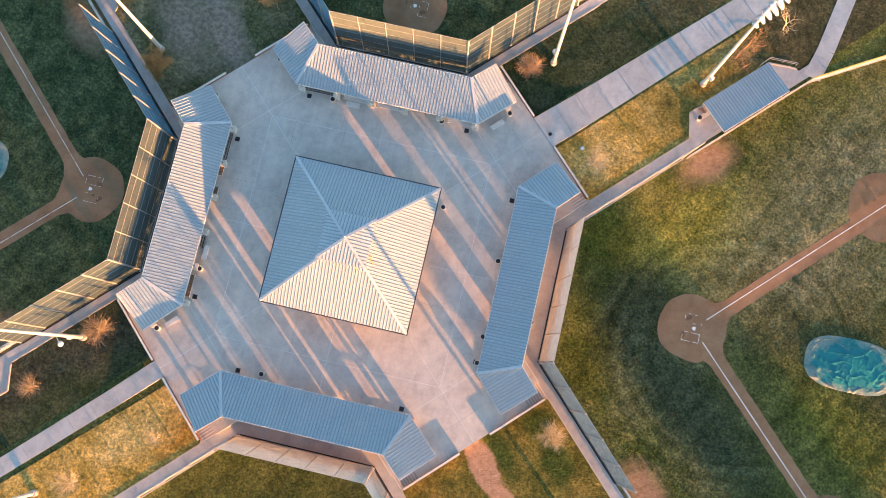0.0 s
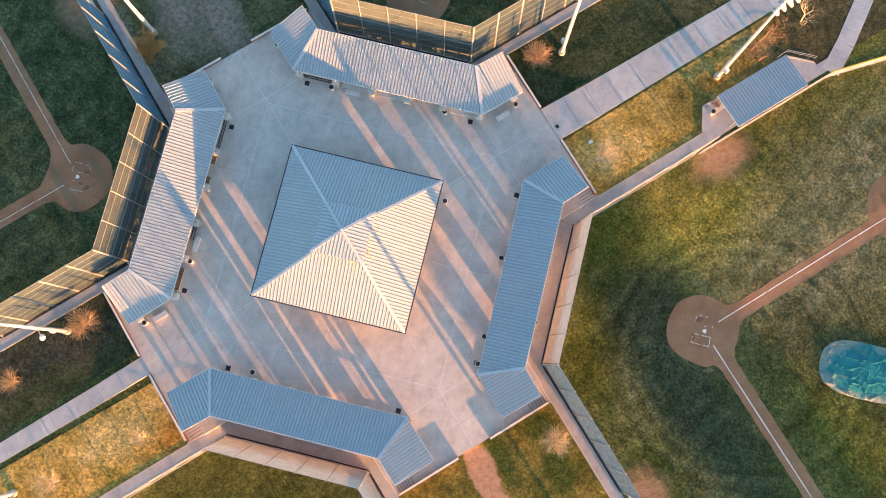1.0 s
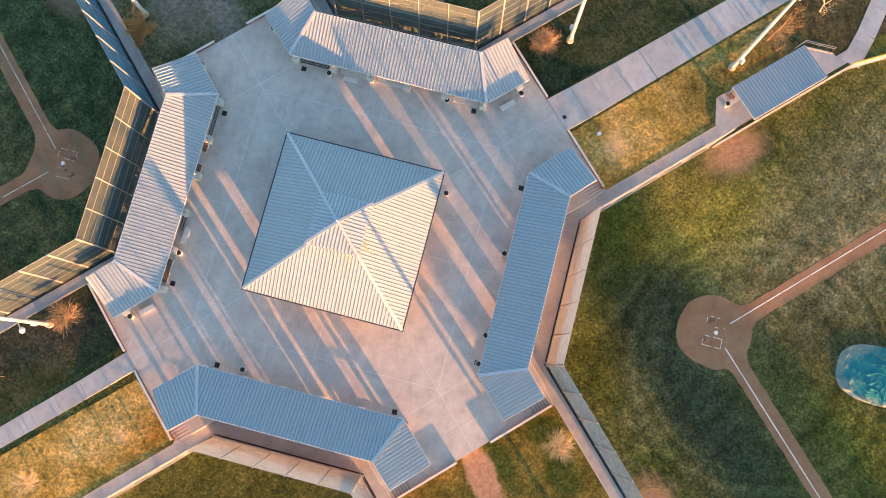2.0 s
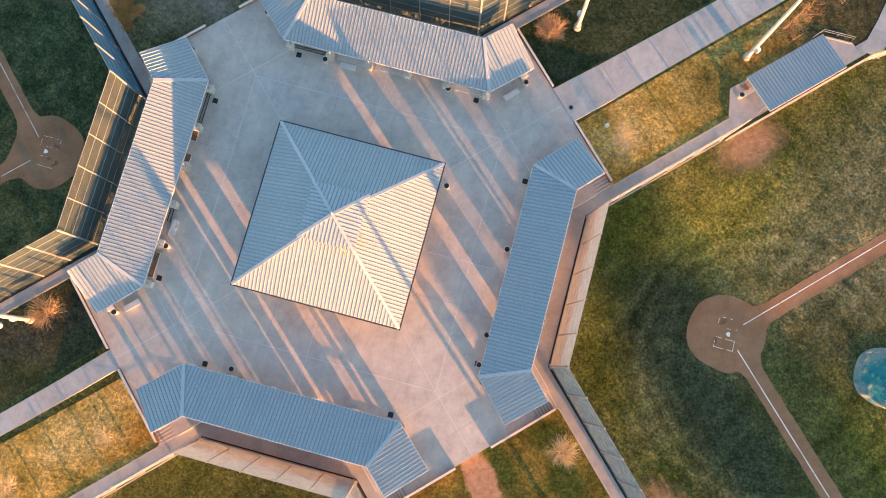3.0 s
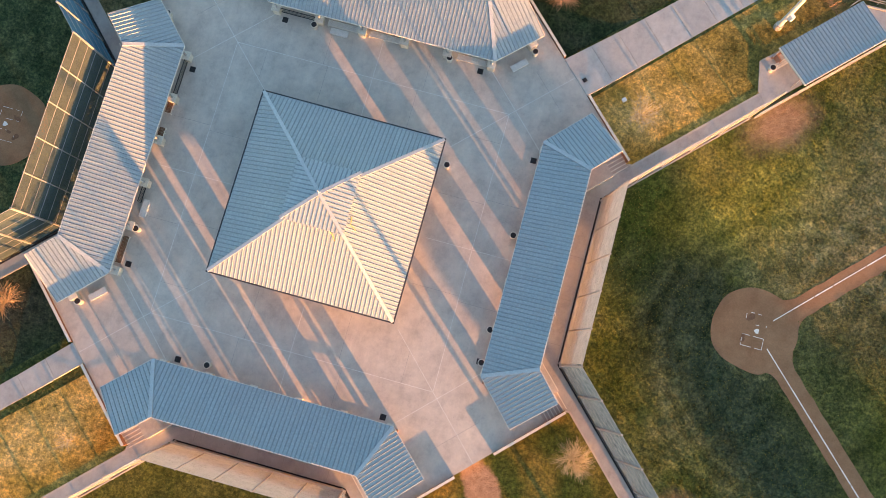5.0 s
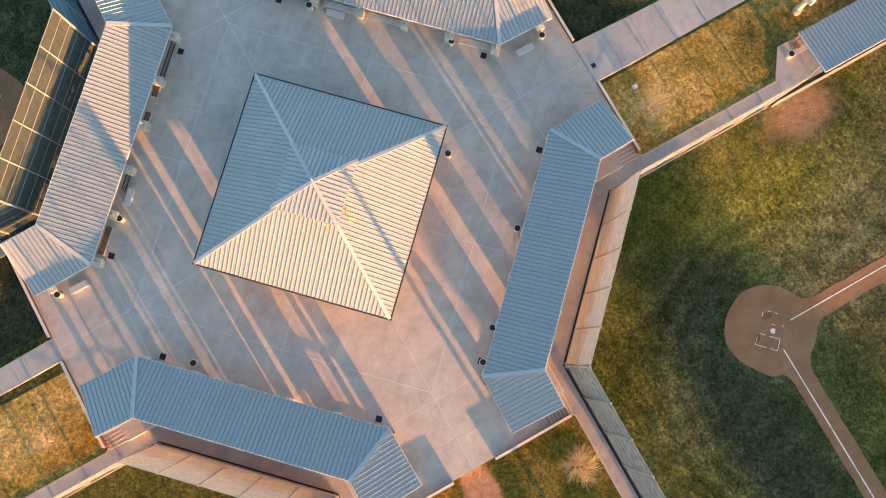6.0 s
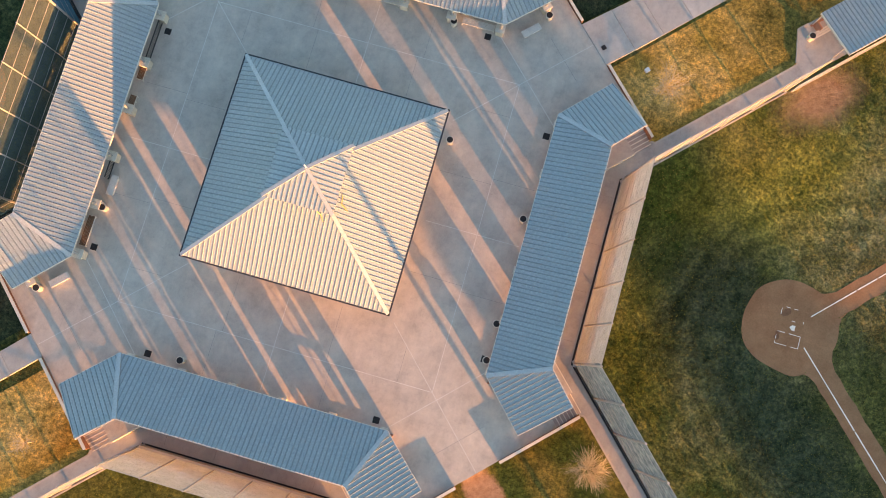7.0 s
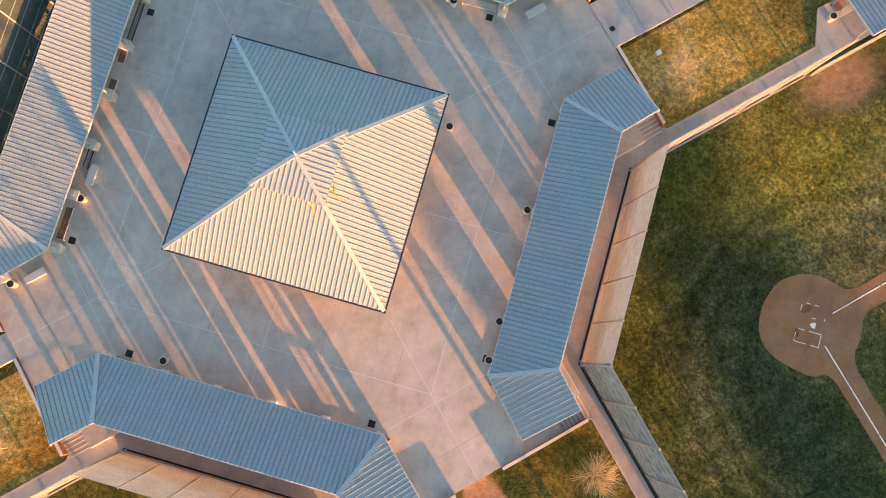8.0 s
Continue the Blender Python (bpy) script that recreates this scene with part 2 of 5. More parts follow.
MAT = {
    "blade": blade_material("grass_blades", [(0.0, (0.05, 0.075, 0.018)), (0.55, (0.13, 0.15, 0.038)), (1.0, (0.32, 0.295, 0.07))]),
    "blade_green": blade_material("green_grass_blades", [(0.0, (0.030, 0.062, 0.026)), (1.0, (0.072, 0.108, 0.046))]),
    "blade_dry": blade_material("dry_grass_blades", [(0.0, (0.29, 0.215, 0.06)), (0.5, (0.49, 0.34, 0.115)), (1.0, (0.64, 0.46, 0.19))]),
    "leaf_green": mottled("green_leaves", (0.05, 0.07, 0.025), (0.10, 0.12, 0.045), 0.8, 6.0, rough=0.8),
    "plaza": concrete_material("plaza_concrete", (0.445, 0.405, 0.368), (0.61, 0.553, 0.488)),
    "walk": concrete_material("walk_concrete", (0.36, 0.35, 0.345), (0.45, 0.44, 0.43), vary=0.06),
    "path": concrete_material("path_concrete", (0.40, 0.39, 0.38), (0.49, 0.48, 0.46), vary=0.07),
    "joint": mottled("joint_sealant", (0.58, 0.56, 0.53), (0.72, 0.70, 0.66), 2.0, 20.0),
    "crack": mottled("dark_saw_cut", (0.27, 0.26, 0.25), (0.36, 0.35, 0.34), 2.0, 20.0),
    "wall": mottled("block_wall", (0.42, 0.39, 0.35), (0.52, 0.48, 0.43), 1.0, 15.0),
    "brick": mottled("red_brick", (0.30, 0.15, 0.10), (0.42, 0.22, 0.15), 2.0, 25.0, vary=0.2),
    "tread": mottled("pinkish_concrete", (0.37, 0.325, 0.30), (0.47, 0.415, 0.385), 1.5, 20.0),
    "roof": mottled("painted_roof_metal", (0.325, 0.395, 0.425), (0.365, 0.435, 0.46), 0.35, 5.0, rough=0.5, metal=0.26, spec=0.5, bump=0.06, depth=0.004, vary=0.035),
    # paler cupola sheeting: its lighter shaded faces put into the base colour
    "roof_cupola": mottled("cupola_roof_metal", (0.38, 0.45, 0.475), (0.42, 0.49, 0.51), 0.35, 5.0, rough=0.5, metal=0.1, spec=0.5, bump=0.06, depth=0.004, vary=0.03),
    "seam": mottled("roof_seam_metal", (0.255, 0.31, 0.335), (0.30, 0.355, 0.375), 0.5, 8.0, rough=0.45, metal=0.4, spec=0.5, bump=0.05),
    "cap": mottled("ridge_cap_metal", (0.42, 0.475, 0.50), (0.48, 0.53, 0.55), 0.6, 8.0, rough=0.45, metal=0.2, spec=0.5, bump=0.05),
    "fascia": mottled("cream_fascia", (0.68, 0.64, 0.56), (0.76, 0.72, 0.64), 0.8, 10.0, rough=0.6),
    "gutter": mottled("dark_gutter", (0.035, 0.04, 0.05), (0.06, 0.065, 0.075), 0.8, 10.0, rough=0.5),
    "soffit": mottled("wood_soffit", (0.30, 0.22, 0.14), (0.40, 0.30, 0.20), 0.8, 10.0),
    "soffit_dark": mottled("dark_stained_timber", (0.16, 0.09, 0.055), (0.24, 0.14, 0.09), 1.5, 14.0),
    "stone": mottled("cream_stone", (0.60, 0.54, 0.43), (0.74, 0.67, 0.55), 2.5, 18.0, bump=0.4),
    "post": mottled("galvanised_steel", (0.40, 0.40, 0.39), (0.50, 0.50, 0.49), 1.0, 20.0, rough=0.45, metal=0.3, spec=0.5, bump=0.05),
    "pole": mottled("pale_pole_paint", (0.66, 0.64, 0.60), (0.78, 0.76, 0.72), 0.6, 12.0, rough=0.4, spec=0.5, bump=0.05),
    "lamp": mottled("white_lamp_housing", (0.74, 0.75, 0.77), (0.84, 0.85, 0.86), 1.5, 12.0, rough=0.35, spec=0.5, bump=0.03),
    "chain": mottled("chain_link", (0.62, 0.60, 0.55), (0.72, 0.70, 0.65), 1.0, 20.0, rough=0.5, metal=0.2, spec=0.5, bump=0.0),
    "chain_dark": mottled("dark_chain_link", (0.070, 0.105, 0.108), (0.100, 0.135, 0.13), 1.0, 20.0, rough=0.6, spec=0.3, bump=0.0),
    # dark mottled netting: the unlit southeast wing, its shade put into the colour
    "chain_mid": mottled("shade_toned_chain_link", (0.10, 0.135, 0.165), (0.42, 0.46, 0.47), 2.2, 7.0, rough=0.4, metal=0.3, spec=0.5, bump=0.0),
    "chain_close": mottled("close_chain_link", (0.40, 0.41, 0.38), (0.55, 0.55, 0.51), 1.2, 20.0, rough=0.5, metal=0.2, spec=0.5, bump=0.0),
    "chain_blue": mottled("blue_chain_link", (0.050, 0.17, 0.255), (0.085, 0.235, 0.32), 0.8, 12.0, rough=0.6, spec=0.3, bump=0.0),
    "yellow": mottled("yellow_plastic", (0.55, 0.42, 0.08), (0.66, 0.52, 0.12), 1.0, 12.0, rough=0.6),
    "dirt": mottled("infield_clay", (0.235, 0.125, 0.070), (0.36, 0.205, 0.118), 0.35, 9.0, rough=0.95, spec=0.1, bump=0.5, depth=0.02),
    "chalk": mottled("chalk", (0.72, 0.69, 0.65), (0.84, 0.82, 0.78), 1.5, 14.0, rough=0.95),
    "tarp": tarp_material(),
    "black": mottled("black_plastic", (0.02, 0.02, 0.022), (0.035, 0.035, 0.038), 2.0, 15.0, rough=0.6),
    "bark": mottled("bark", (0.22, 0.15, 0.09), (0.36, 0.26, 0.16), 3.0, 20.0),
    "leaf": mottled("dry_leaves", (0.34, 0.17, 0.05), (0.52, 0.30, 0.10), 1.2, 10.0, rough=0.8),
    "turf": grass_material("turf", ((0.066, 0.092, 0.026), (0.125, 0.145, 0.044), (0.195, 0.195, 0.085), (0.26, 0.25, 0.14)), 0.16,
                           # dark east-field stretches and the band along the sun's bearing paint tree shade
                           [(29.5, 5.5, 4.6, 8.0, 8, 0.35, *SHADE_GREEN), (29.3, -6.5, 3.0, 5.0, 20, 0.4, *GOLD_OLIVE), (38.5, 12.0, 7.5, 4.0, 42, 0.55, *GOLD), (35.0, 0.5, 4.0, 5.0, 0, 0.5, *SHADE_GREY_GREEN),
                            (42.0, -9.0, 15.0, 5.0, -41.5, 0.5, *SHADE_GREY_GREEN), (53.0, 9.5, 10.0, 6.5, 25, 0.7, *DRY_GREY), (58.0, 24.0, 12.0, 6.0, 35, 0.6, *DRY_GREY),
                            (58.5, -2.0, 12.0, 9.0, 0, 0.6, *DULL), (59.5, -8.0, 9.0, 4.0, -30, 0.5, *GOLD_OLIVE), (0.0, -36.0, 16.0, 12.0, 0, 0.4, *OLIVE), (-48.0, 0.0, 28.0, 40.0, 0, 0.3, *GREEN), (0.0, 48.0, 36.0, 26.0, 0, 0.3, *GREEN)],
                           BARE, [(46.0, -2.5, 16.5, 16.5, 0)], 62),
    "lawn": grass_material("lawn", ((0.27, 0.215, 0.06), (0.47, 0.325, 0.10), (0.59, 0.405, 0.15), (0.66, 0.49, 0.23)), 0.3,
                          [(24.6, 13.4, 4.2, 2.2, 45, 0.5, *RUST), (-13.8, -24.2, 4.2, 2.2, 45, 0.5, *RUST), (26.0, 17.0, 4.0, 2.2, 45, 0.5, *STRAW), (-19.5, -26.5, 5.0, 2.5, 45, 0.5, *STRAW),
                           # last stretch: the far corner's shade, painted as dark olive
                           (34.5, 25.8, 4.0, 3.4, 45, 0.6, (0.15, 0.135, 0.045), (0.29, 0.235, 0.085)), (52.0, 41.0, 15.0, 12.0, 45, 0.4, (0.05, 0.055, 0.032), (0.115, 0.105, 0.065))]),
    "rough_lawn": grass_material("rough_lawn", ((0.055, 0.072, 0.022), (0.11, 0.118, 0.036), (0.18, 0.165, 0.055), (0.29, 0.225, 0.085)), 0.35,
                           # dark green stretches stand in for cast shadows, painted into the tone
                           [(25.5, -14.9, 2.2, 1.6, 20, 0.35, *SHADE_GREEN), (28.8, -19.0, 2.6, 1.7, -50, 0.35, *SHADE_GREEN), (22.0, -19.0, 4.0, 1.1, -50, 0.4, *SHADE_GREEN)] , TRAIL),
    # thin lawn in darker tones, evening shade put into the colour
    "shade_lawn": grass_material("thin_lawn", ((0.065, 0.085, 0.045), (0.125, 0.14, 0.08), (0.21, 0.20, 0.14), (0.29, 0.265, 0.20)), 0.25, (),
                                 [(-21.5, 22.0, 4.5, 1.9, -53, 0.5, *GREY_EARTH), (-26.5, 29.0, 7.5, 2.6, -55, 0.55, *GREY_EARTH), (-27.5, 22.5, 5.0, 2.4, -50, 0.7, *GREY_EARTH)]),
    # darker copy of the lawn for its unlit halves, shade put into the tones
    "dim_lawn": grass_material("shade_toned_lawn", ((0.022, 0.044, 0.022), (0.037, 0.060, 0.034), (0.060, 0.080, 0.052), (0.092, 0.102, 0.078)), 0.25,
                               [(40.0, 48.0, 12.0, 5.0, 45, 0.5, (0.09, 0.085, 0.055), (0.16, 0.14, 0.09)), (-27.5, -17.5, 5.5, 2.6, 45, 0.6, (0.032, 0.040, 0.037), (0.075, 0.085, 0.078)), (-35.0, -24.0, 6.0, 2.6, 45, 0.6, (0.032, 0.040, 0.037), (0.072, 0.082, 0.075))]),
    "damp": mottled("scuffed_clay", (0.17, 0.09, 0.055), (0.24, 0.135, 0.085), 1.5, 9.0, rough=0.95, spec=0.1),
    "twig_brown": mottled("brown_twigs", (0.42, 0.29, 0.16), (0.58, 0.42, 0.25), 2.0, 15.0),
    "twig_red": mottled("russet_twigs", (0.34, 0.18, 0.09), (0.48, 0.28, 0.16), 2.0, 15.0),
    "twig_pale": mottled("pale_twigs", (0.48, 0.41, 0.27), (0.64, 0.56, 0.39), 2.0, 15.0),
    "twig_tan": mottled("tan_twigs", (0.44, 0.29, 0.17), (0.58, 0.40, 0.26), 2.0, 15.0),
    "stone_grey": mottled("bench_concrete", (0.60, 0.585, 0.56), (0.72, 0.70, 0.66), 2.0, 18.0),
    "plate": mottled("white_rubber", (0.78, 0.76, 0.70), (0.86, 0.84, 0.80), 3.0, 20.0, rough=0.7),
}


# ---- building helpers ----
def mesh_of(name, bm, mats, smooth=False):
    me = bpy.data.meshes.new(name)
    bm.normal_update()
    bm.to_mesh(me)
    bm.free()
    for m in (mats if isinstance(mats, (list, tuple)) else [mats]):
        me.materials.append(MAT[m])
    if smooth:
        for p in me.polygons:
            p.use_smooth = True
    return me


def part(name, bm, mat, parent, label="", smooth=False):
    ob = new(name, mesh_of(name, bm, mat, smooth))
    ob.parent = parent
    if label:
        ob["label"] = label
    return ob


def thing(name, label, category, m=None, group="", kind=""):
    ob = new(name)
    ob.matrix_basis = m or Matrix()
    return tagged(ob, label, category, group, kind)


def setting(name, bm, mat, label, category):
    ob = new(name, mesh_of(name, bm, mat))
    return tagged(ob, label, category, "", "structure")


def box(bm, size, m=None, bevel=0.0):
    """A box resting on the origin of m."""
    v = bmesh.ops.create_cube(bm, size=1.0)["verts"]
    bmesh.ops.transform(bm, matrix=(m or Matrix()) @ Matrix.Translation((0, 0, size[2] / 2)) @ Matrix.Diagonal((*size, 1)), verts=v)
    if bevel:
        bmesh.ops.bevel(bm, geom=list({e for w in v for e in w.link_edges}), offset=bevel, segments=2, affect="EDGES")


def tube(bm, r1, r2, h, m=None, seg=12):
    v = bmesh.ops.create_cone(bm, cap_ends=True, segments=seg, radius1=r1, radius2=r2, depth=h)["verts"]
    bmesh.ops.transform(bm, matrix=(m or Matrix()) @ Matrix.Translation((0, 0, h / 2)), verts=v)


def beam(bm, a, b, w, h):
    """A bar of width w and height h from a to b (its top edge at the given height)."""
    a, b = Vector(a), Vector(b)
    d = (b - a).normalized()
    side = d.cross(Vector((0, 0, 1)))
    side = side.normalized() if side.length > 1e-4 else Vector((1, 0, 0))
    up = side.cross(d)
    ring = [[p + side * sx * w / 2 + up * sz for sx, sz in ((-1, 0), (1, 0), (1, -h), (-1, -h))] for p in (a, b)]
    v = [[bm.verts.new(q) for q in r] for r in ring]
    for i in range(4):
        j = (i + 1) % 4
        bm.faces.new((v[0][i], v[0][j], v[1][j], v[1][i]))
    bm.faces.new(v[0][::-1])
    bm.faces.new(v[1])


def slab(bm, pts, z, thick):
    """A flat plate with the outline pts, its top at z (a number, or a function of x and y)."""
    zz = z if callable(z) else (lambda x, y: z)
    if sum(a[0] * b[1] - b[0] * a[1] for a, b in zip(pts, pts[1:] + pts[:1])) < 0:
        pts = pts[::-1]
    top = [bm.verts.new((x, y, zz(x, y))) for x, y in pts]
    low = [bm.verts.new((x, y, zz(x, y) - thick)) for x, y in pts]
    bm.faces.new(top)
    bm.faces.new(low[::-1])
    n = len(pts)
    for i in range(n):
        j = (i + 1) % n
        bm.faces.new((top[i], low[i], low[j], top[j]))


def clip(poly, n, c):
    """The part of a polygon (3D points) on the side n.p <= c."""
    out = []
    for i, p in enumerate(poly):
        q = poly[(i + 1) % len(poly)]
        dp, dq = n.dot(p) - c, n.dot(q) - c
        if dp <= 0:
            out.append(p)
        if (dp < 0) != (dq < 0) and abs(dp - dq) > 1e-9:
            out.append(p + (q - p) * (dp / (dp - dq)))
    return out


def seamed_face(parent, poly, along, pitch, start=0.0, thick=0.035, sheet="roof"):
    """Standing-seam sheeting: each pan is a piece with an upstand along one edge."""
    poly = [Vector(p) for p in poly]
    nrm = (poly[1] - poly[0]).cross(poly[2] - poly[0]).normalized()
    if nrm.z < 0:
        nrm = -nrm
    a = Vector(along).normalized()
    lo, hi = min(a.dot(p) for p in poly), max(a.dot(p) for p in poly)
    k = math.floor((lo - start) / pitch)
    while start + k * pitch < hi:
        c0, c1 = start + k * pitch, start + (k + 1) * pitch
        k += 1
        pan = clip(clip(poly, a, c1), -a, -c0)
        if len(pan) < 3:
            continue
        area = sum(((pan[i] - pan[0]).cross(pan[i + 1] - pan[0])).length for i in range(1, len(pan) - 1))
        if area < 0.02:
            continue
        bm = bmesh.new()
        top = [bm.verts.new(p) for p in pan]
        low = [bm.verts.new(p - nrm * thick) for p in pan]
        f = bm.faces.new(top)
        bm.faces.new(low[::-1])
        for i in range(len(pan)):
            j = (i + 1) % len(pan)
            bm.faces.new((top[i], low[i], low[j], top[j]))
        # a rib with sloping sides
        rib = clip(clip(poly, a, min(c0 + 0.13, c1)), -a, -c0)
        crown = clip(clip(poly, a, min(c0 + 0.095, c1)), -a, -c0 - 0.035)
        if len(rib) >= 3:
            if len(crown) != len(rib):
                crown = rib
            t2 = [bm.verts.new(p + nrm * (0.05 if sheet == "roof" else 0.04)) for p in crown]
            b2 = [bm.verts.new(p - nrm * 0.01) for p in rib]
            faces = [bm.faces.new(t2)]
            for i in range(len(rib)):
                j = (i + 1) % len(rib)
                faces.append(bm.faces.new((t2[i], b2[i], b2[j], t2[j])))
            for q in faces:
                q.material_index = 1
        bmesh.ops.recalc_face_normals(bm, faces=bm.faces)
        part("roof_panel", bm, [sheet, "seam"], parent)


def rot(k):
    return Matrix.Rotation(radians(90 * k), 4, "Z")


def r2(k, x, y):
    """A plan point of the field side k (0 to 3), given as of side 0."""
    for _ in range(k):
        x, y = -y, x
    return (x, y)


def uv(k, u, v):
    """A plan point u metres out along the diagonal of corner k (0 to 3) and v metres to its right."""
    s = math.sqrt(0.5)
    return r2(k, (u + v) * s, (u - v) * s)

LOW = -0.7                           # the lawns and ball fields lie below the plaza
SIDES = ("east", "north", "west", "south")

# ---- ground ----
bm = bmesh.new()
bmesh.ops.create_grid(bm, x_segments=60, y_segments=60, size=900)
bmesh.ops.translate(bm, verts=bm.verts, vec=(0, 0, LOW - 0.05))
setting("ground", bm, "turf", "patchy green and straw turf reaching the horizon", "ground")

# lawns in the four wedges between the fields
for k, (mat, lab) in enumerate((("lawn", "golden dry lawn beside the plaza"), ("shade_lawn", "thin lawn toned dark for evening shade"),
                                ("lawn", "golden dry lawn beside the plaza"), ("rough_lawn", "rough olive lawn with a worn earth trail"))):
    # two wedges split into a golden half and a half toned for shade
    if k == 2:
        for nm, pts, mt, lb in (("lawn_shaded", [(20.3, 17.5), (26.3, 11.5), (60, 45.0), (60, 58.5)], "dim_lawn", "thin lawn toned dark green for shade beside the plaza"),
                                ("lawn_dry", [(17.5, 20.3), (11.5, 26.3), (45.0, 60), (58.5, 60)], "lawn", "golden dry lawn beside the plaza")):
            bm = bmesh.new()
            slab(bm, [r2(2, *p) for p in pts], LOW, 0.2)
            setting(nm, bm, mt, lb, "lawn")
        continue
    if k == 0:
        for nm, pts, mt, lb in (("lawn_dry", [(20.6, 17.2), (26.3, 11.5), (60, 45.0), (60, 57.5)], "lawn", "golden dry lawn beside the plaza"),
                                ("lawn_shaded", [(17.2, 20.6), (11.5, 26.3), (45.0, 60), (57.5, 60)], "dim_lawn", "thin lawn toned dark green for shade beside the plaza")):
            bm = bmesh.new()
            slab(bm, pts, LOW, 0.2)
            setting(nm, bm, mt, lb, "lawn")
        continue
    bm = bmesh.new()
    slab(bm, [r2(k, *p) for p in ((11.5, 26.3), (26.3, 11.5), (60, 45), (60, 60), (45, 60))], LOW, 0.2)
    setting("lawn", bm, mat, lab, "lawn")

# ---- plaza ----
E = 37.8                             # the plaza's diagonal edges: |x| + |y| = E
EU = E / math.sqrt(2)
F = 22.4                             # the edge above the spectators' walk
bm = bmesh.new()
pts = []
for k in range(4):
    pts += [r2(k, F, -8.1), r2(k, F, 8.1), uv(k, 24.9, 10.1), uv(k, 24.9, 7.55), uv(k, EU, 7.55), uv(k, EU, -7.55), uv(k, 24.9, -7.55), uv(k, 24.9, -10.1)]
slab(bm, pts, 0.0, 0.9)
plaza = setting("plaza", bm, "plaza", "stained pale concrete plaza with light sealed joints", "pavement")


def strip(bm, a, b, w, z, h=0.03):
    a, b = Vector((*a, 0)), Vector((*b, 0))
    s = (b - a).normalized().cross(Vector((0, 0, 1))) * w / 2
    slab(bm, [(a + s)[:2], (b + s)[:2], (b - s)[:2], (a - s)[:2]], z, h)


J = 13.65
for k in range(4):
    for a, b in (((J, -J), (J, J)), ((9.2, 0), (17.3, 0)), ((9.0, 9.0), (18.85, 18.85)), ((17.6, 10.7), (10.7, 17.6))):
        bm = bmesh.new()
        strip(bm, r2(k, *a), r2(k, *b), 0.055, 0.004)
        part("joint", bm, "joint", plaza)
    for a, b in (((J, 4.5), (8.9, 4.5)), ((J, -4.5), (8.9, -4.5)), ((10.6, 10.6), (J, 10.6)), ((J, 5), (17.4, 5)), ((J, -5), (17.4, -5)), ((15.2, 18.4), (18.4, 15.2))):
        bm = bmesh.new()
        strip(bm, r2(k, *a), r2(k, *b), 0.025, 0.003)
        part("saw_cut", bm, "crack", plaza)

# spectators' walks round the four fields, between shelter and fence
C = 14.2                             # inner edge of the long walks: |x - y| = C
D = 16.0                             # fence line: |x - y| = D
FX, FY = 24.2, 8.2
for k, s in enumerate(SIDES):
    bm = bmesh.new()
    q, qe = 60, (49.8 if k == 0 else 60)
    up, dn, cv = k, (k + 3) % 4, C / math.sqrt(2)
    slab(bm, [r2(k, F - 0.6, -7.5), uv(dn, 24.4, -7.4), uv(dn, EU + 0.02, -7.4), uv(dn, EU + 0.02, -9.7), uv(dn, EU + 0.4, -cv), r2(k, q, -(q - C)), r2(k, q, -(q - D)), r2(k, FX, -FY),
              r2(k, FX, FY), r2(k, qe, qe - D), r2(k, qe, qe - C), uv(up, EU + 0.4, cv), uv(up, EU + 0.02, 9.7), uv(up, EU + 0.02, 7.4), uv(up, 24.4, 7.4), r2(k, F - 0.6, 7.5)], LOW + 0.02, 0.3)
    w = setting("walk_" + s, bm, "walk", "grey concrete spectator walk behind the backstop", "walkway")
    for y in (-6.4, -2.1, 2.1, 6.4):
        bm = bmesh.new()
        strip(bm, r2(k, F, y), r2(k, FX - 0.3, y), 0.03, LOW + 0.024)
        part("saw_cut", bm, "crack", w)

# ---- backstops ----
TOP, LEAN = 8.2, 0.65


WOVEN = {}


def woven_wire(w, h, mat, gap=0.06, rad=0.0043):
    """One panel of diagonal woven wire, w wide and h high, in the xz plane; equal panels share a mesh."""
    key = (round(w, 2), round(h, 2), mat)
    rad = {"chain": 0.0058, "chain_close": 0.0088, "chain_dark": 0.0125, "chain_blue": 0.0125}.get(mat, 0.0095)
    if key not in WOVEN:
        verts, faces = [], []
        step = gap * math.sqrt(2)
        for sg in (1, -1):
            c = -h
            while c < w:
                # strand x = c + z (mirrored for the other lay)
                z0, z1 = max(0.0, -c), min(h, w - c)
                c += step
                if z1 - z0 < 0.02:
                    continue
                a, b = Vector((c - step + z0, 0.003 * sg, z0)), Vector((c - step + z1, 0.003 * sg, z1))
                if sg < 0:
                    a.x, b.x = w - a.x, w - b.x
                dd = (b - a).normalized()
                up = dd.cross(Vector((0, 1, 0)))
                n = len(verts)
                for p in (a, b):
                    for i in range(3):
                        t = 2 * math.pi * i / 3
                        verts.append(p + Vector((0, 1, 0)) * rad * math.cos(t) + up * rad * math.sin(t))
                for i in range(3):
                    j = (i + 1) % 3
                    faces.append((n + i, n + j, n + 3 + j, n + 3 + i))
        me = bpy.data.meshes.new("wire_panel")
        me.from_pydata(verts, [], faces)
        me.materials.append(MAT[mat])
        WOVEN[key] = me
    return WOVEN[key]


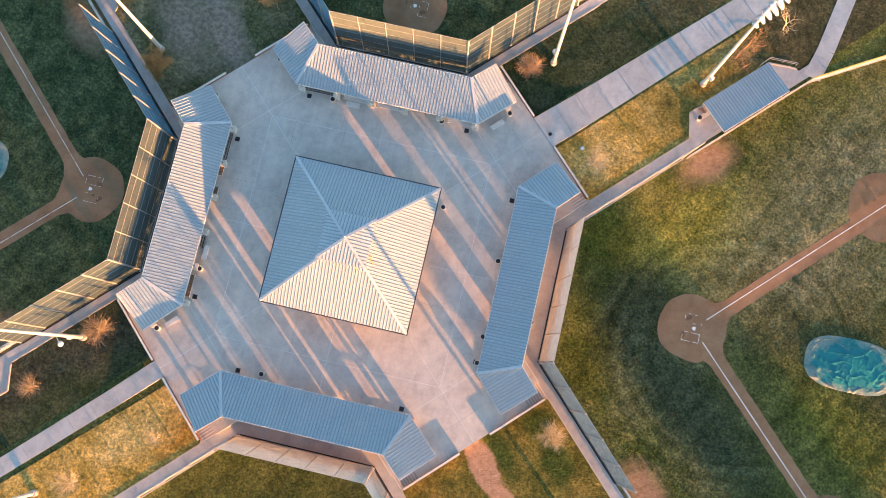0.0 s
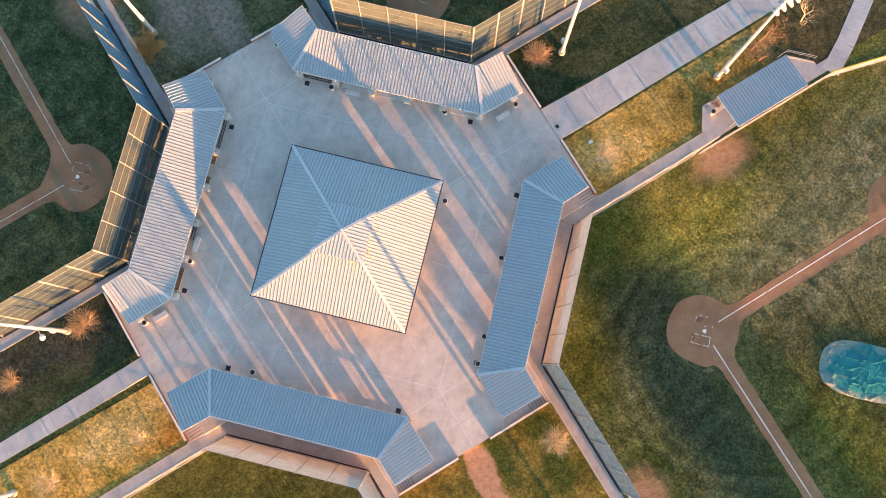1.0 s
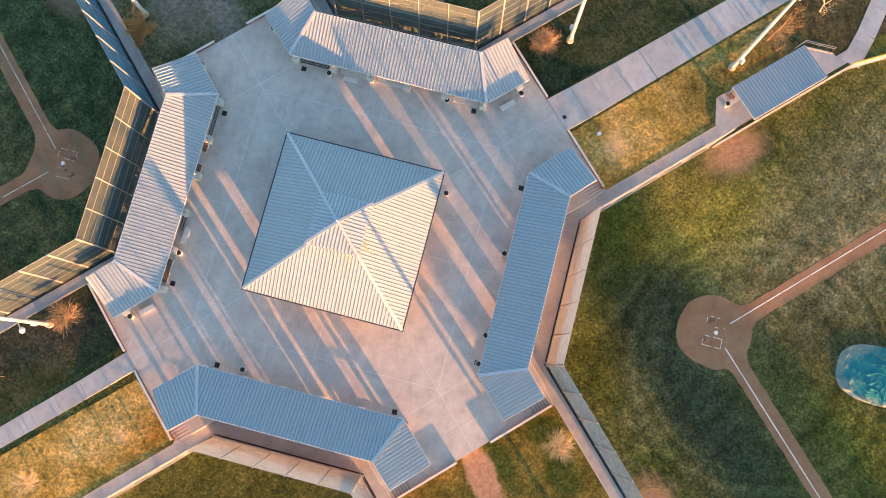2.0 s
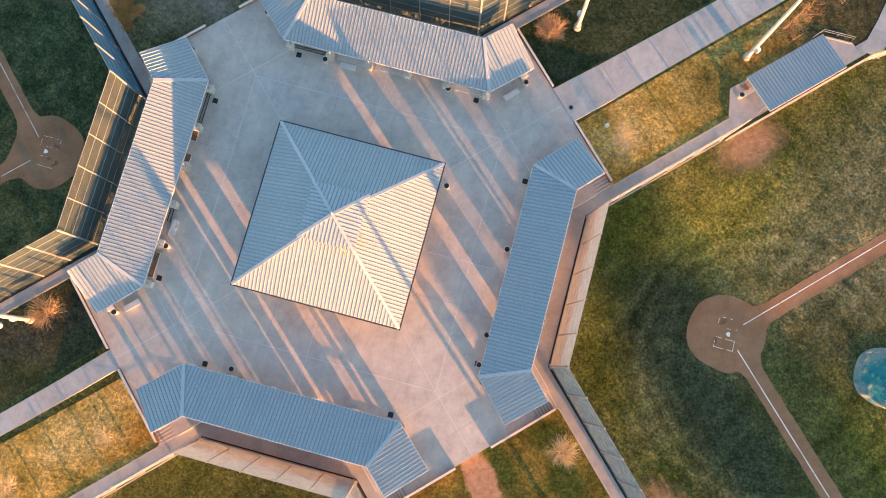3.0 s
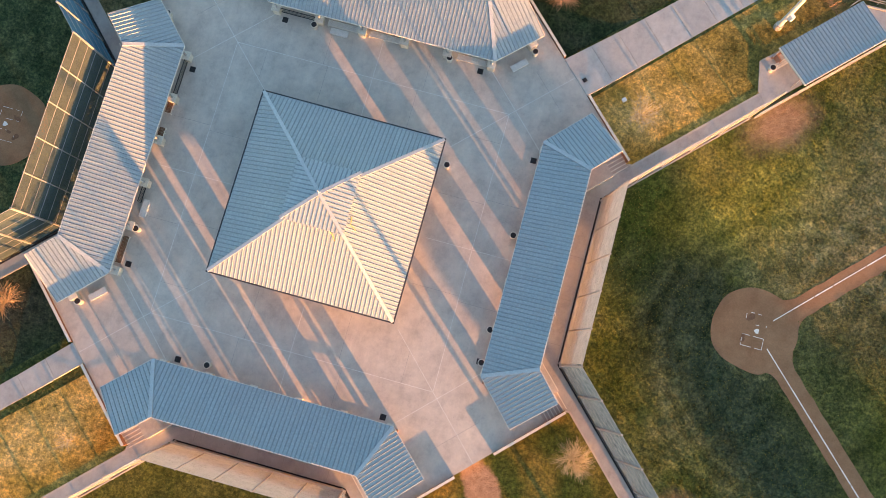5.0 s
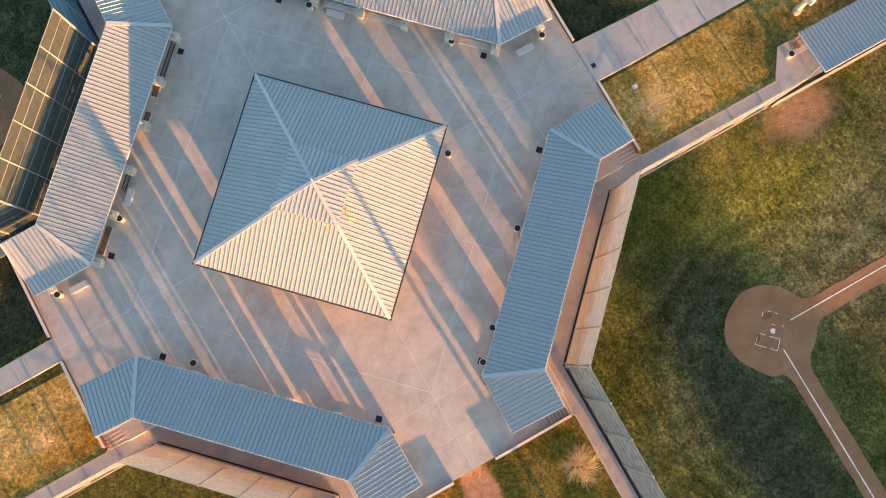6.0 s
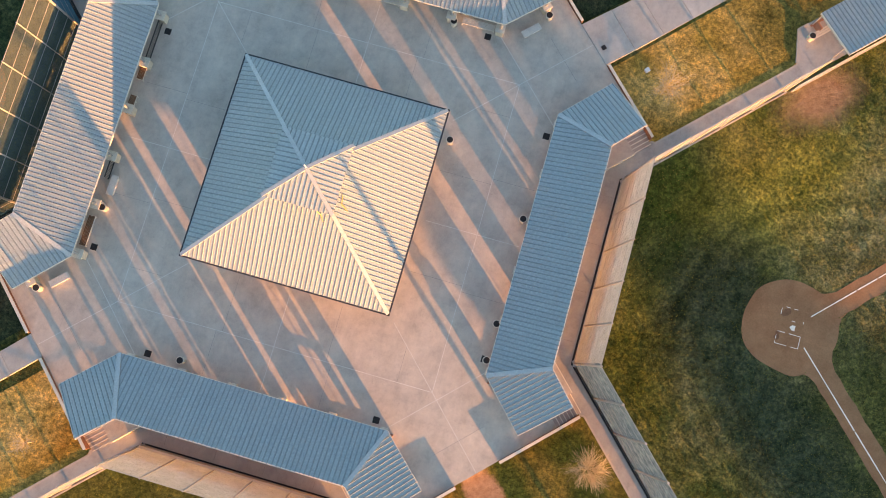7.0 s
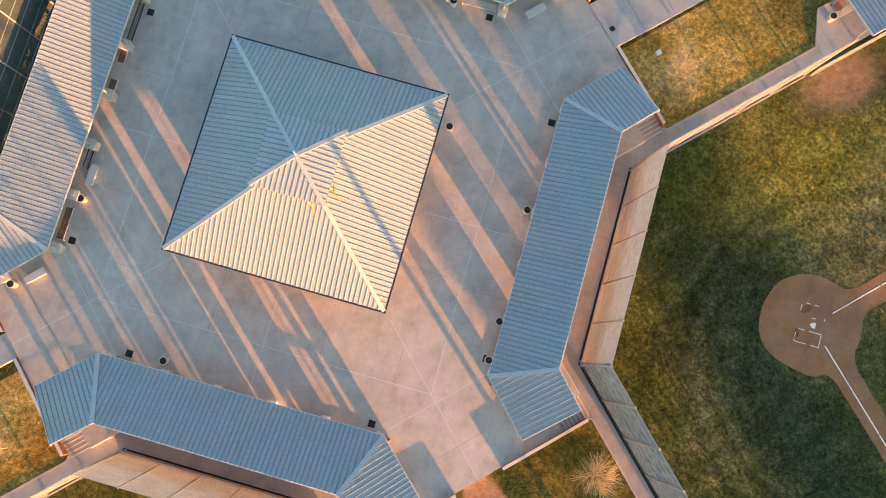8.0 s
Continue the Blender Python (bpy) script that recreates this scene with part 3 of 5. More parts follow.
def fence_run(parent, pts, top, base, rails, spacing, rad=0.05, wall=True, lean=(0.0,), wire=("chain",) * 3):
    """Posts, rails and wire along a line of plan points, on a low block wall; lean: each point's shift at the top."""
    lean = lean if len(lean) == len(pts) else [(0.0, 0.0)] * len(pts)
    for wire_at, ((a, b), (la, lb), net) in enumerate(zip(zip(pts, pts[1:]), zip(lean, lean[1:]), wire)):
        a, b = Vector((*a, base)), Vector((*b, base))
        ta, tb = Vector((a.x + la[0], a.y + la[1], top)), Vector((b.x + lb[0], b.y + lb[1], top))
        n = max(1, round((b - a).length / spacing))
        if wall:
            bm = bmesh.new()
            beam(bm, a, b, 0.2, base - LOW + 0.1)
            part("knee_wall", bm, "wall", parent, "grey block knee wall")
        at = lambda f, z: (a + (b - a) * f).lerp(ta + (tb - ta) * f, (z - base) / (top - base))
        for i in range(n):
            p, q = at(i / n, base), at((i + 1) / n, base)
            d, up = at(i / n + 0.5 / n, base), at(i / n + 0.5 / n, top)
            w0, w1 = (q - p), (at((i + 1) / n, top) - at(i / n, top))
            ux = w0.normalized()
            mid = ux * (up - d).dot(ux)
            uz = ((up - d) - mid) / (top - base)
            wp = new("wire_panel", woven_wire(max(w0.length, w1.length), top - base, net))
            m = Matrix.Identity(4)
            uy = uz.cross(ux)
            for r in range(3):
                m[r][0], m[r][1], m[r][2] = ux[r], uy[r], uz[r]
            m.translation = d - ux * max(w0.length, w1.length) / 2 + mid / 2
            wp.matrix_basis = m
            wp.parent = parent
            wp["label"] = "chain-link wire netting"
            for z in rails:
                bm = bmesh.new()
                beam(bm, at(i / n, z), at((i + 1) / n, z), 0.05, 0.05)
                part("rail", bm, "post", parent)
        thick = rad if isinstance(rad, float) else rad[wire_at]
        for i in range(n + 1):
            p, q = at(i / n, LOW - 0.05), at(i / n, top + 0.05)
            bm = bmesh.new()
            v = bmesh.ops.create_cone(bm, cap_ends=True, segments=8, radius1=thick, radius2=thick, depth=(q - p).length)["verts"]
            bmesh.ops.transform(bm, matrix=Matrix.Translation((p + q) / 2) @ (q - p).to_track_quat("Z", "Y").to_matrix().to_4x4(), verts=v)
            part("post", bm, "post", parent)


WING = 16.4
FENCE_X = FX + 0.75
for k, s in enumerate(SIDES):
    dark = k in (1, 2)
    th = thing("backstop_fence", "tall dark chain-link backstop with pale rails" if dark else "tall pale galvanised chain-link backstop", "fence", rot(k), "backstops round the plaza")
    w = WING / math.sqrt(2)
    fy, by, bx = FY, 8.12, 24.4
    h = 0.305
    fence_run(th, [(bx + w, -by - w), (bx, -by), (bx, by), (bx + w, by + w)], TOP, LOW + 0.05, (0.9, 2.3, 3.8, 5.3, 6.8, TOP - 0.02), 3.28, (0.105, 0.06 if dark else 0.08, 0.105),
              lean=[(h, h), (LEAN, -0.04), (LEAN, 0.04), (h, -h)], wire=("chain_blue" if k == 2 else "chain_dark", "chain_dark", "chain_blue" if k == 1 else "chain_dark") if dark else ("chain_mid" if k == 0 else "chain", "chain_close", "chain"))
    for i, (a, b) in enumerate((((FX + w, -FY - w), (FX, -FY)), ((FX, -FY), (FX, FY)), ((FX, FY), (FX + w, FY + w)))):
        a, b = Vector((*a, 0)), Vector((*b, 0))
        off = (b - a).normalized().cross(Vector((0, 0, 1)))
        if (k, i) not in ((0, 2), (3, 0)):
            bm = bmesh.new()
            strip(bm, (a + off * 0.02)[:2], (b + off * 0.02)[:2], 0.2, LOW + 0.035)
            part("base_strip", bm, "black", th, "black strip along the fence base")
        bm = bmesh.new()
        ext = (b - a).normalized() * 0.2
        strip(bm, (a - ext + off * 0.26)[:2], (b + ext + off * 0.26)[:2], 0.34, LOW + 0.05 + 0.004 * (i % 2), 0.2)
        part("wall_footing", bm, "walk", th, "grey concrete footing strip")
    if k == 3:
        # low wall added at the south fence to keep the walk in shade
        bm = bmesh.new()
        beam(bm, (bx - 0.02, -by, LOW + 0.95), (bx - 0.02, by, LOW + 0.95), 0.22, 1.0)
        part("shade_wall", bm, "wall", th, "grey block wall added to shade the south walk")
    low = thing("field_fence", "low chain-link field fence with a pale top rail", "fence", rot(k), "low fences along the fields")
    for sg in (-1, 1):
        x0 = FENCE_X + w + 0.05
        fence_run(low, [(x0, sg * (fy + w + 0.05)), (49.2, sg * (49.2 - FENCE_X + fy)), (62.0, sg * 40.0)], 1.0, LOW + 0.05, (0.98,), 3.0, 0.06)
        bm = bmesh.new()
        beam(bm, (49.2, sg * (49.2 - FENCE_X + fy), 1.08), (62.0, sg * 40.0, 1.08), 0.14, 0.09)
        part("top_guard", bm, "yellow", low, "yellow plastic fence-top guard")

# ---- shelters over the stands ----
IN_X, IN_Y, IN_Z = 17.4, 11.1, 2.85
OUT_X, OUT_Y, OUT_Z = 22.1, 9.2, 4.75
TIN, TOUT = (21.05, 14.9), (24.35, 11.6)
COLUMNS = [(17.68, y) for y in (-10.75, -6.4, -2.13, 2.13, 6.4, 10.75)] + [(20.75, -14.0), (20.75, 14.0)]


# panels added between the plaza columns of the east and south shelters to shape the sunlight: along the eave from, to,
# height from, to
BLOCKERS = {
    0: [(-11.7, -9.96, 0, 0.8), (-9.96, -7.3, 0, 0.17), (-7.95, -7.64, 0, 2.7), (-7.3, -5.5, 0, 2.7), (-3.4, -0.9, 0, 2.7), (1.4, 3.2, 0, 2.7), (3.36, 3.93, 0, 2.7),
        (4.5, 4.75, 0, 2.7), (5.75, 7.4, 0, 2.7), (7.4, 9.6, 0, 0.21), (9.6, 10.9, 0, 2.7)],
    3: [(-10.6, -9.2, 0, 2.7), (-7.6, -5.2, 0, 2.7), (-3.2, -2.36, 0, 2.7), (-1.64, 0.24, 0, 2.7), (1.25, 2.38, 0, 2.7), (3.6, 4.23, 0, 2.7), (4.23, 4.65, 0.2, 2.7),
        (4.65, 6.86, 0, 2.7), (6.86, 9.95, 0, 0.16), (6.86, 9.95, 0.64, 0.74), (8.7, 9.3, 0, 2.7), (9.95, 11.55, 0, 2.7)],
}
SPLITTERS = {0: (-4.9, -0.3, 8.6), 3: (-4.0, 7.9)}


def shelter(k):
    th = thing("shelter", "long bent metal-roofed shelter over tiered stands", "shelter", rot(k), "shelters round the plaza")
    bm = bmesh.new()
    zi, zo = IN_Z - 0.06, OUT_Z - 0.06
    ring_in = [(TIN[0], -TIN[1]), (IN_X, -IN_Y), (IN_X, IN_Y), TIN]
    ring_out = [(TOUT[0], -TOUT[1]), (OUT_X, -OUT_Y), (OUT_X, OUT_Y), TOUT]
    for i in range(3):
        quad = [(*ring_in[i], zi), (*ring_in[i + 1], zi), (*ring_out[i + 1], zo), (*ring_out[i], zo)]
        top = [bm.verts.new(p) for p in quad]
        low = [bm.verts.new((p[0], p[1], p[2] - 0.08)) for p in quad]
        bm.faces.new(top)
        bm.faces.new(low[::-1])
        for a in range(4):
            b = (a + 1) % 4
            bm.faces.new((top[a], low[a], low[b], top[b]))
    bmesh.ops.recalc_face_normals(bm, faces=bm.faces)
    deck = part("roof_deck", bm, "soffit", th, "timber roof deck")
    for i in range(3):
        a, b = Vector((*ring_in[i], 0)), Vector((*ring_in[i + 1], 0))
        quad = [(*ring_in[i], IN_Z), (*ring_in[i + 1], IN_Z), (*ring_out[i + 1], OUT_Z), (*ring_out[i], OUT_Z)]
        seamed_face(deck, quad, b - a, 0.37, (b - a).normalized().dot(a))
    for i in (1, 2):
        bm = bmesh.new()
        beam(bm, (*ring_in[i], IN_Z + 0.12), (*ring_out[i], OUT_Z + 0.12), 0.34, 0.1)
        part("hip_cap", bm, "cap", th)
    for ring, z, mt in ((ring_in, IN_Z, "fascia"), (ring_out, OUT_Z, "fascia")):
        for a, b in zip(ring, ring[1:]):
            bm = bmesh.new()
            beam(bm, (*a, z + 0.0), (*b, z + 0.0), 0.09, 0.17)
            part("fascia", bm, mt, th)
    for e in (0, 3):
        bm = bmesh.new()
        beam(bm, (*ring_in[e], IN_Z + 0.03), (*ring_out[e], OUT_Z + 0.03), 0.1, 0.24)
        part("barge_board", bm, "fascia", th)
    # columns on stone pedestals along the plaza
    for x, y in COLUMNS:
        turn = Matrix.Translation((x, y, 0)) @ Matrix.Rotation(0 if abs(y) < 12 else math.copysign(radians(45), y), 4, "Z")
        bm = bmesh.new()
        w = 0.70 if k in (1, 2) else 0.54
        box(bm, (w, w, 1.0), turn, 0.03)
        ped = part("pedestal", bm, "stone", th, "cream stone pedestal")
        bm = bmesh.new()
        box(bm, (w + 0.14, w + 0.14, 0.12), turn @ Matrix.Translation((0, 0, 1.0)), 0.02)
        part("pedestal_cap", bm, "fascia", ped)
        bm = bmesh.new()
        tube(bm, 0.11, 0.11, IN_Z - 1.12, turn @ Matrix.Translation((0, 0, 1.09)), 12)
        part("column", bm, "post", th)
    # added solid panels between the plaza columns, to shape the light bands
    for y0, y1, z0, z1 in BLOCKERS.get(k, ()):
        bm = bmesh.new()
        beam(bm, (17.85, y0, z1), (17.85, y1, z1), 0.16, z1 - z0)
        part("screen_wall", bm, "brick", th, "brick-coloured panel added to shade the plaza")
    # slim added posts that split the light bands
    for y in SPLITTERS.get(k, ()):
        bm = bmesh.new()
        box(bm, (0.05, 0.06, IN_Z - 0.05), Matrix.Translation((17.85, y, 0)))
        part("band_splitter", bm, "soffit_dark", th, "slim dark post added to split a light band")
    if k == 0:
        # added panel that shades the plaza beside the wing
        bm = bmesh.new()
        beam(bm, (18.4, 11.7, 2.3), (20.5, 13.8, 2.3), 0.16, 2.3)
        part("screen_wall", bm, "brick", th, "brick-coloured panel added to shade the plaza")
    # columns along the walk
    for x, y in [(21.3, y) for y in (-8.6, -4.3, 0, 4.3, 8.6)]:
        bm = bmesh.new()
        tube(bm, 0.12, 0.12, 4.2, Matrix.Translation((x, y, -0.1)), 12)
        part("column", bm, "post", th)
    return th


for k in range(4):
    shelter(k)

# ---- central pavilion ----
A, EZ, B, BZ = 8.63, 3.74, 2.55, 7.05
pav = thing("pavilion", "square hip-roofed concession building with a raised cupola roof", "pavilion")
bm = bmesh.new()
box(bm, (10.4, 10.4, 3.9), None, 0.03)
part("core_wall", bm, "stone", pav, "cream block core walls")


def hip_tier(parent, half, z0, inner, z1, pitch, name):
    bm = bmesh.new()
    lo = [bm.verts.new((sx * half, sy * half, z0 - 0.05)) for sx, sy in ((-1, -1), (1, -1), (1, 1), (-1, 1))]
    if inner:
        hi = [bm.verts.new((sx * inner, sy * inner, z1 - 0.05)) for sx, sy in ((-1, -1), (1, -1), (1, 1), (-1, 1))]
    else:
        hi = [bm.verts.new((0, 0, z1 - 0.05))] * 4
    for i in range(4):
        j = (i + 1) % 4
        bm.faces.new((lo[i], lo[j], hi[j], hi[i]) if inner else (lo[i], lo[j], hi[0]))
    bm.faces.new(lo[::-1])
    if inner:
        bm.faces.new(hi)
    deck = part(name, bm, "soffit", parent, "timber roof deck")
    for k in range(4):
        c = [(half, -half), (half, half), (inner, inner), (inner, -inner)]
        zs = [z0, z0, z1, z1]
        if not inner:
            c, zs = c[:3], zs[:3]
        poly = [(*r2(k, *p), z) for p, z in zip(c, zs)]
        seamed_face(deck, poly, Vector((*r2(k, 0, 1), 0)), pitch, pitch / 2, sheet="roof" if inner else "roof_cupola")
        bm = bmesh.new()
        beam(bm, (*r2(k, half, half), z0 + 0.13), (*r2(k, inner, inner), z1 + 0.13), 0.30, 0.11)
        part("hip_cap", bm, "cap", parent)
        if not inner:
            continue
        bm = bmesh.new()
        beam(bm, (*r2(k, half + 0.06, -half - 0.1), z0 + 0.01), (*r2(k, half + 0.06, half + 0.1), z0 + 0.01), 0.13, 0.2)
        part("gutter", bm, "gutter", parent, "dark metal gutter")


# block panels added under the pavilion eave to shape the light bands
for a, b in (((-7.3, -7.0), (-5.3, -7.0)), ((7.0, 5.85), (7.0, 7.35))):
    bm = bmesh.new()
    beam(bm, (*a, 3.6), (*b, 3.6), 0.25, 3.6)
    part("screen_wall", bm, "stone", pav, "cream block panel added to shade the plaza")
hip_tier(pav, A, EZ, B - 0.05, BZ, 2 * A / 46, "roof_deck")
hip_tier(pav, B + 0.27, BZ + 0.88, 0.0, 8.75, 2 * A / 46, "cupola_deck")
bm = bmesh.new()
box(bm, (2 * B - 0.3, 2 * B - 0.3, 1.05), Matrix.Translation((0, 0, BZ - 0.25)))
part("cupola_wall", bm, "fascia", pav)
bm = bmesh.new()
tube(bm, 0.05, 0.02, 1.0, Matrix.Translation((0, 0, 8.85)), 8)
part("finial", bm, "pole", pav, "white metal finial")
# loose cables lying on the lit roof slopes
for line in ([(1.2, -2.6, 8.0), (1.75, -2.9, 6.95), (2.06, -3.34, 6.72)], [(2.94, -0.98, 6.93), (3.06, -1.66, 6.87), (3.6, -2.01, 6.58)]):
    for a, b in zip(line, line[1:]):
        bm = bmesh.new()
        beam(bm, a, b, 0.05, 0.05)
        part("cable", bm, "yellow", pav, "thin yellowish cable on the roof")
for k in range(4):
    for y in (-7.0, -2.4, 2.4):
        x2, y2 = r2(k, 7.0, y)
        bm = bmesh.new()
        box(bm, (0.6, 0.6, 1.0), Matrix.Translation((x2, y2, 0)), 0.02)
        part("pedestal", bm, "stone", pav, "cream stone pedestal")
        bm = bmesh.new()
        tube(bm, 0.12, 0.12, 3.2, Matrix.Translation((x2, y2, 1.0)), 12)
        part("column", bm, "post", pav)

# ---- stairs, seat walls and kerbs at the four corners of the plaza ----
GAPS = (2.2, 2.0, 1.15, 2.0)
for k in range(4):
    for sg in (-1, 1):
        th = thing("seat_wall", "low cream concrete seat wall on the plaza edge", "wall", None, "seat walls on the plaza edge")
        bm = bmesh.new()
        a, b = uv(k, EU + 0.12, sg * (GAPS[k] + 0.05)), uv(k, EU + 0.12, sg * 9.6)
        beam(bm, (*a, 0.36), (*b, 0.36), 0.18, 0.36 - LOW + 0.1)
        part("wall_body", bm, "brick", th, "red brick wall face")
        bm = bmesh.new()
        beam(bm, (*a, 0.42), (*b, 0.42), 0.24, 0.06)
        part("coping", bm, "fascia", th, "cream concrete coping")
        # steps down from the plaza to the walk, beside the wall
        st = thing("steps", "concrete steps from the plaza down to the walk", "steps", None, "steps at the plaza corners")
        for i in range(7):
            z = LOW + 0.02 + 0.085 * (7 - i)
            v0, v1 = sg * (7.57 + 0.345 * i), sg * (7.57 + 0.345 * (i + 1))
            bm = bmesh.new()
            slab(bm, [uv(k, 24.92, v0), uv(k, EU, v0), uv(k, EU, v1), uv(k, 24.92, v1)], z, z - LOW + 0.1)
            tread = part("tread", bm, "tread", st, "pinkish grey concrete tread")
            bm = bmesh.new()
            strip(bm, uv(k, 24.92, v1 - sg * 0.04), uv(k, EU, v1 - sg * 0.04), 0.075, z + 0.006, 0.02)
            part("nosing", bm, "fascia", tread, "cream nosing")
        ns = tagged(new("step_nosing"), "cream nosing along the platform edge", "nosing", "", "structure")
        bm = bmesh.new()
        strip(bm, uv(k, 24.9, sg * 10.07), (uv(k, 21.6, sg * 10.07)), 0.08, 0.006, 0.03)
        part("nosing", bm, "fascia", ns)
        # kerb along the lawn side of the long walk
        kb = tagged(new("kerb"), "pale raised concrete kerb between lawn and walk", "kerb", "", "structure")
        bm = bmesh.new()
        cv = C / math.sqrt(2)
        beam(bm, (*uv(k, EU + 0.1, sg * (cv - 0.3)), LOW + 0.065), (*uv(k, EU + 0.4, sg * cv), LOW + 0.065), 0.16, 0.2)
        beam(bm, (*uv(k, EU + 0.4, sg * cv), LOW + 0.065), (*uv(k, 41.6, sg * cv), LOW + 0.065), 0.16, 0.2)
        part("kerb_stone", bm, "wall", kb)

# ---- sidewalks ----
def ramp_z(u):
    return 0.0 - (0.0 - LOW) * min(1.0, max(0.0, (u - EU) / 7.0)) + 0.015


for k, half, far_half, far in ((0, 2.1, 1.75, 70.0), (2, 1.08, 0.95, 62.0)):
    sw = tagged(new("sidewalk"), "pale broom-finished concrete sidewalk in slabs", "sidewalk", "", "structure")
    u, step = EU + 0.02, 3.05
    while u < far:
        w0 = half + (far_half - half) * (u - EU) / 32
        w1 = half + (far_half - half) * (u + step - EU) / 32
        bm = bmesh.new()
        pts = [uv(k, u, -w0), uv(k, u, w0), uv(k, u + step - 0.025, w1), uv(k, u + step - 0.025, -w1)]
        def zz(x, y, c=r2((4 - k) % 4, 1, 0)):
            xx, yy = r2((4 - k) % 4, x, y)
            return ramp_z((xx + yy) / math.sqrt(2))
        slab(bm, pts, zz, 0.4)
        part("paving_slab", bm, "path", sw)
        u += step
sw = tagged(new("footpath"), "narrow grey concrete footpath across the lawn", "sidewalk", "", "structure")
line = [(49.6, 33.2), (50.7, 37.0), (52.1, 44.0), (54.2, 56.0)]
for a, b in zip(line, line[1:]):
    n = 4
    for i in range(n):
        p = Vector(a) + (Vector(b) - Vector(a)) * i / n
        q = Vector(a) + (Vector(b) - Vector(a)) * (i + 0.99) / n
        bm = bmesh.new()
        strip(bm, p[:], q[:], 2.1, LOW + 0.025, 0.2)
        part("paving_slab", bm, "path", sw)

# ---- worn earth ----
def blob(bm, x, y, rx, ry, z, turn=0.0, seg=40, rough=0.12, seed=1.0):
    pts = []
    for i in range(seg):
        t = 2 * math.pi * i / seg
        r = 1 + rough * noise.noise((math.cos(t) * 1.7 + seed, math.sin(t) * 1.7, seed)) * 2
        px, py = rx * r * math.cos(t), ry * r * math.sin(t)
        c, s = math.cos(turn), math.sin(turn)
        pts.append((x + px * c - py * s, y + px * s + py * c))
    slab(bm, pts, z, 0.1)


# ---- ball fields: clay circle, base paths, chalk, plate and bare patches ----
def ball_field(k, home, reach, first, fresh=1.0):
    s = SIDES[k]
    z = LOW - 0.03
    shift = Matrix.Translation((0.36, -0.2, 0)) if k == 0 else Matrix.Identity(4)
    clay = thing("infield_clay", "reddish clay plate circle and base paths in the turf", "clay", rot(k) @ shift, "", "structure")
    bm = bmesh.new()
    blob(bm, home - 0.15, 0.0, 3.95, 3.95, z, rough=0.035, seg=64, seed=k + 0.5)
    part("plate_circle", bm, "dirt", clay)
    for sg in (-1, 1):
        bm = bmesh.new()
        d = Vector((1, sg, 0)).normalized()
        s_ = Vector((1, -sg, 0)).normalized()
        left, right = [], []
        n = 40
        for i in range(n + 1):
            r = 2.5 + (reach - 2.5) * i / n
            p = Vector((home, 0, 0)) + d * r
            wob = 0.12 * noise.noise((r * 0.8, k, sg))
            flare = 1.6 * max(0.0, 1 - (r - 2.5) / 2.6) ** 2
            left.append((p - s_ * (0.75 + wob + flare))[:2])
            right.append((p + s_ * (1.2 + 0.12 * noise.noise((r * 0.8, k, sg + 5)) + flare))[:2])
        slab(bm, left + right[::-1], z - 0.004, 0.1)
        part("base_path", bm, "dirt", clay)
        if first:
            bm = bmesh.new()
            p = Vector((home, 0, 0)) + d * first
            blob(bm, p.x, p.y, 4.2, 4.2, z - 0.008, rough=0.05, seed=sg + 3)
            part("base_cutout", bm, "dirt", clay)
        # chalk line, with worn breaks
        bm = bmesh.new()
        r = 1.9
        while r < reach:
            l = 0.5 + 1.6 * random.random()
            p, q = Vector((home, 0, 0)) + d * r, Vector((home, 0, 0)) + d * min(reach, r + l)
            strip(bm, p[:2], q[:2], (0.072 + 0.05 * random.random()) * fresh, z + 0.006, 0.02)
            r += l + (0.0 if random.random() < 0.75 * fresh else 0.12 / fresh ** 2)
        part("foul_line", bm, "chalk", clay, "white chalk foul line")
    # batter's boxes
    bm = bmesh.new()
    for sg in (-1, 1):
        y0, y1, x0, x1 = sg * 0.55, sg * 1.6, home - 1.15, home + 0.85
        for a, b in (((x0, y0), (x1, y0)), ((x1, y0), (x1, y1)), ((x1, y1), (x0, y1)), ((x0, y1), (x0, y0))):
            n = 6
            for i in range(n):
                keep = random.random() < (0.85 if sg < 0 else 0.3) * fresh
                if keep:
                    p = Vector(a) + (Vector(b) - Vector(a)) * i / n
                    q = Vector(a) + (Vector(b) - Vector(a)) * (i + 1) / n
                    strip(bm, p[:], q[:], 0.055 * fresh, z + 0.006, 0.02)
    part("batters_box", bm, "chalk", clay, "worn white chalk boxes")
    for i in range(5):
        bm = bmesh.new()
        blob(bm, home + random.uniform(-1.4, 0.6), random.choice((-1, 1)) * random.uniform(0.5, 1.4), random.uniform(0.15, 0.4), random.uniform(0.12, 0.25), z + 0.0025 + 0.0012 * i, random.random() * 3, 16, 0.12, i * 1.3 + k * 7.0)
        part("scuff", bm, "damp", clay, "darker scuffed clay")
    pl = thing("home_plate", "white rubber home plate set in the clay", "plate", rot(k) @ shift @ Matrix.Translation((home, 0, z)), "home plates")
    bm = bmesh.new()
    slab(bm, [(-0.22, 0), (0, -0.22), (0.26, -0.22), (0.26, 0.22), (0, 0.22)], 0.012, 0.03)
    part("plate_body", bm, "plate", pl)


ball_field(0, 40.85, 34.0, 27.4)
ball_field(1, 31.4, 26.0, 0, 0.6)
ball_field(2, 33.1, 30.0, 0, 0.6)


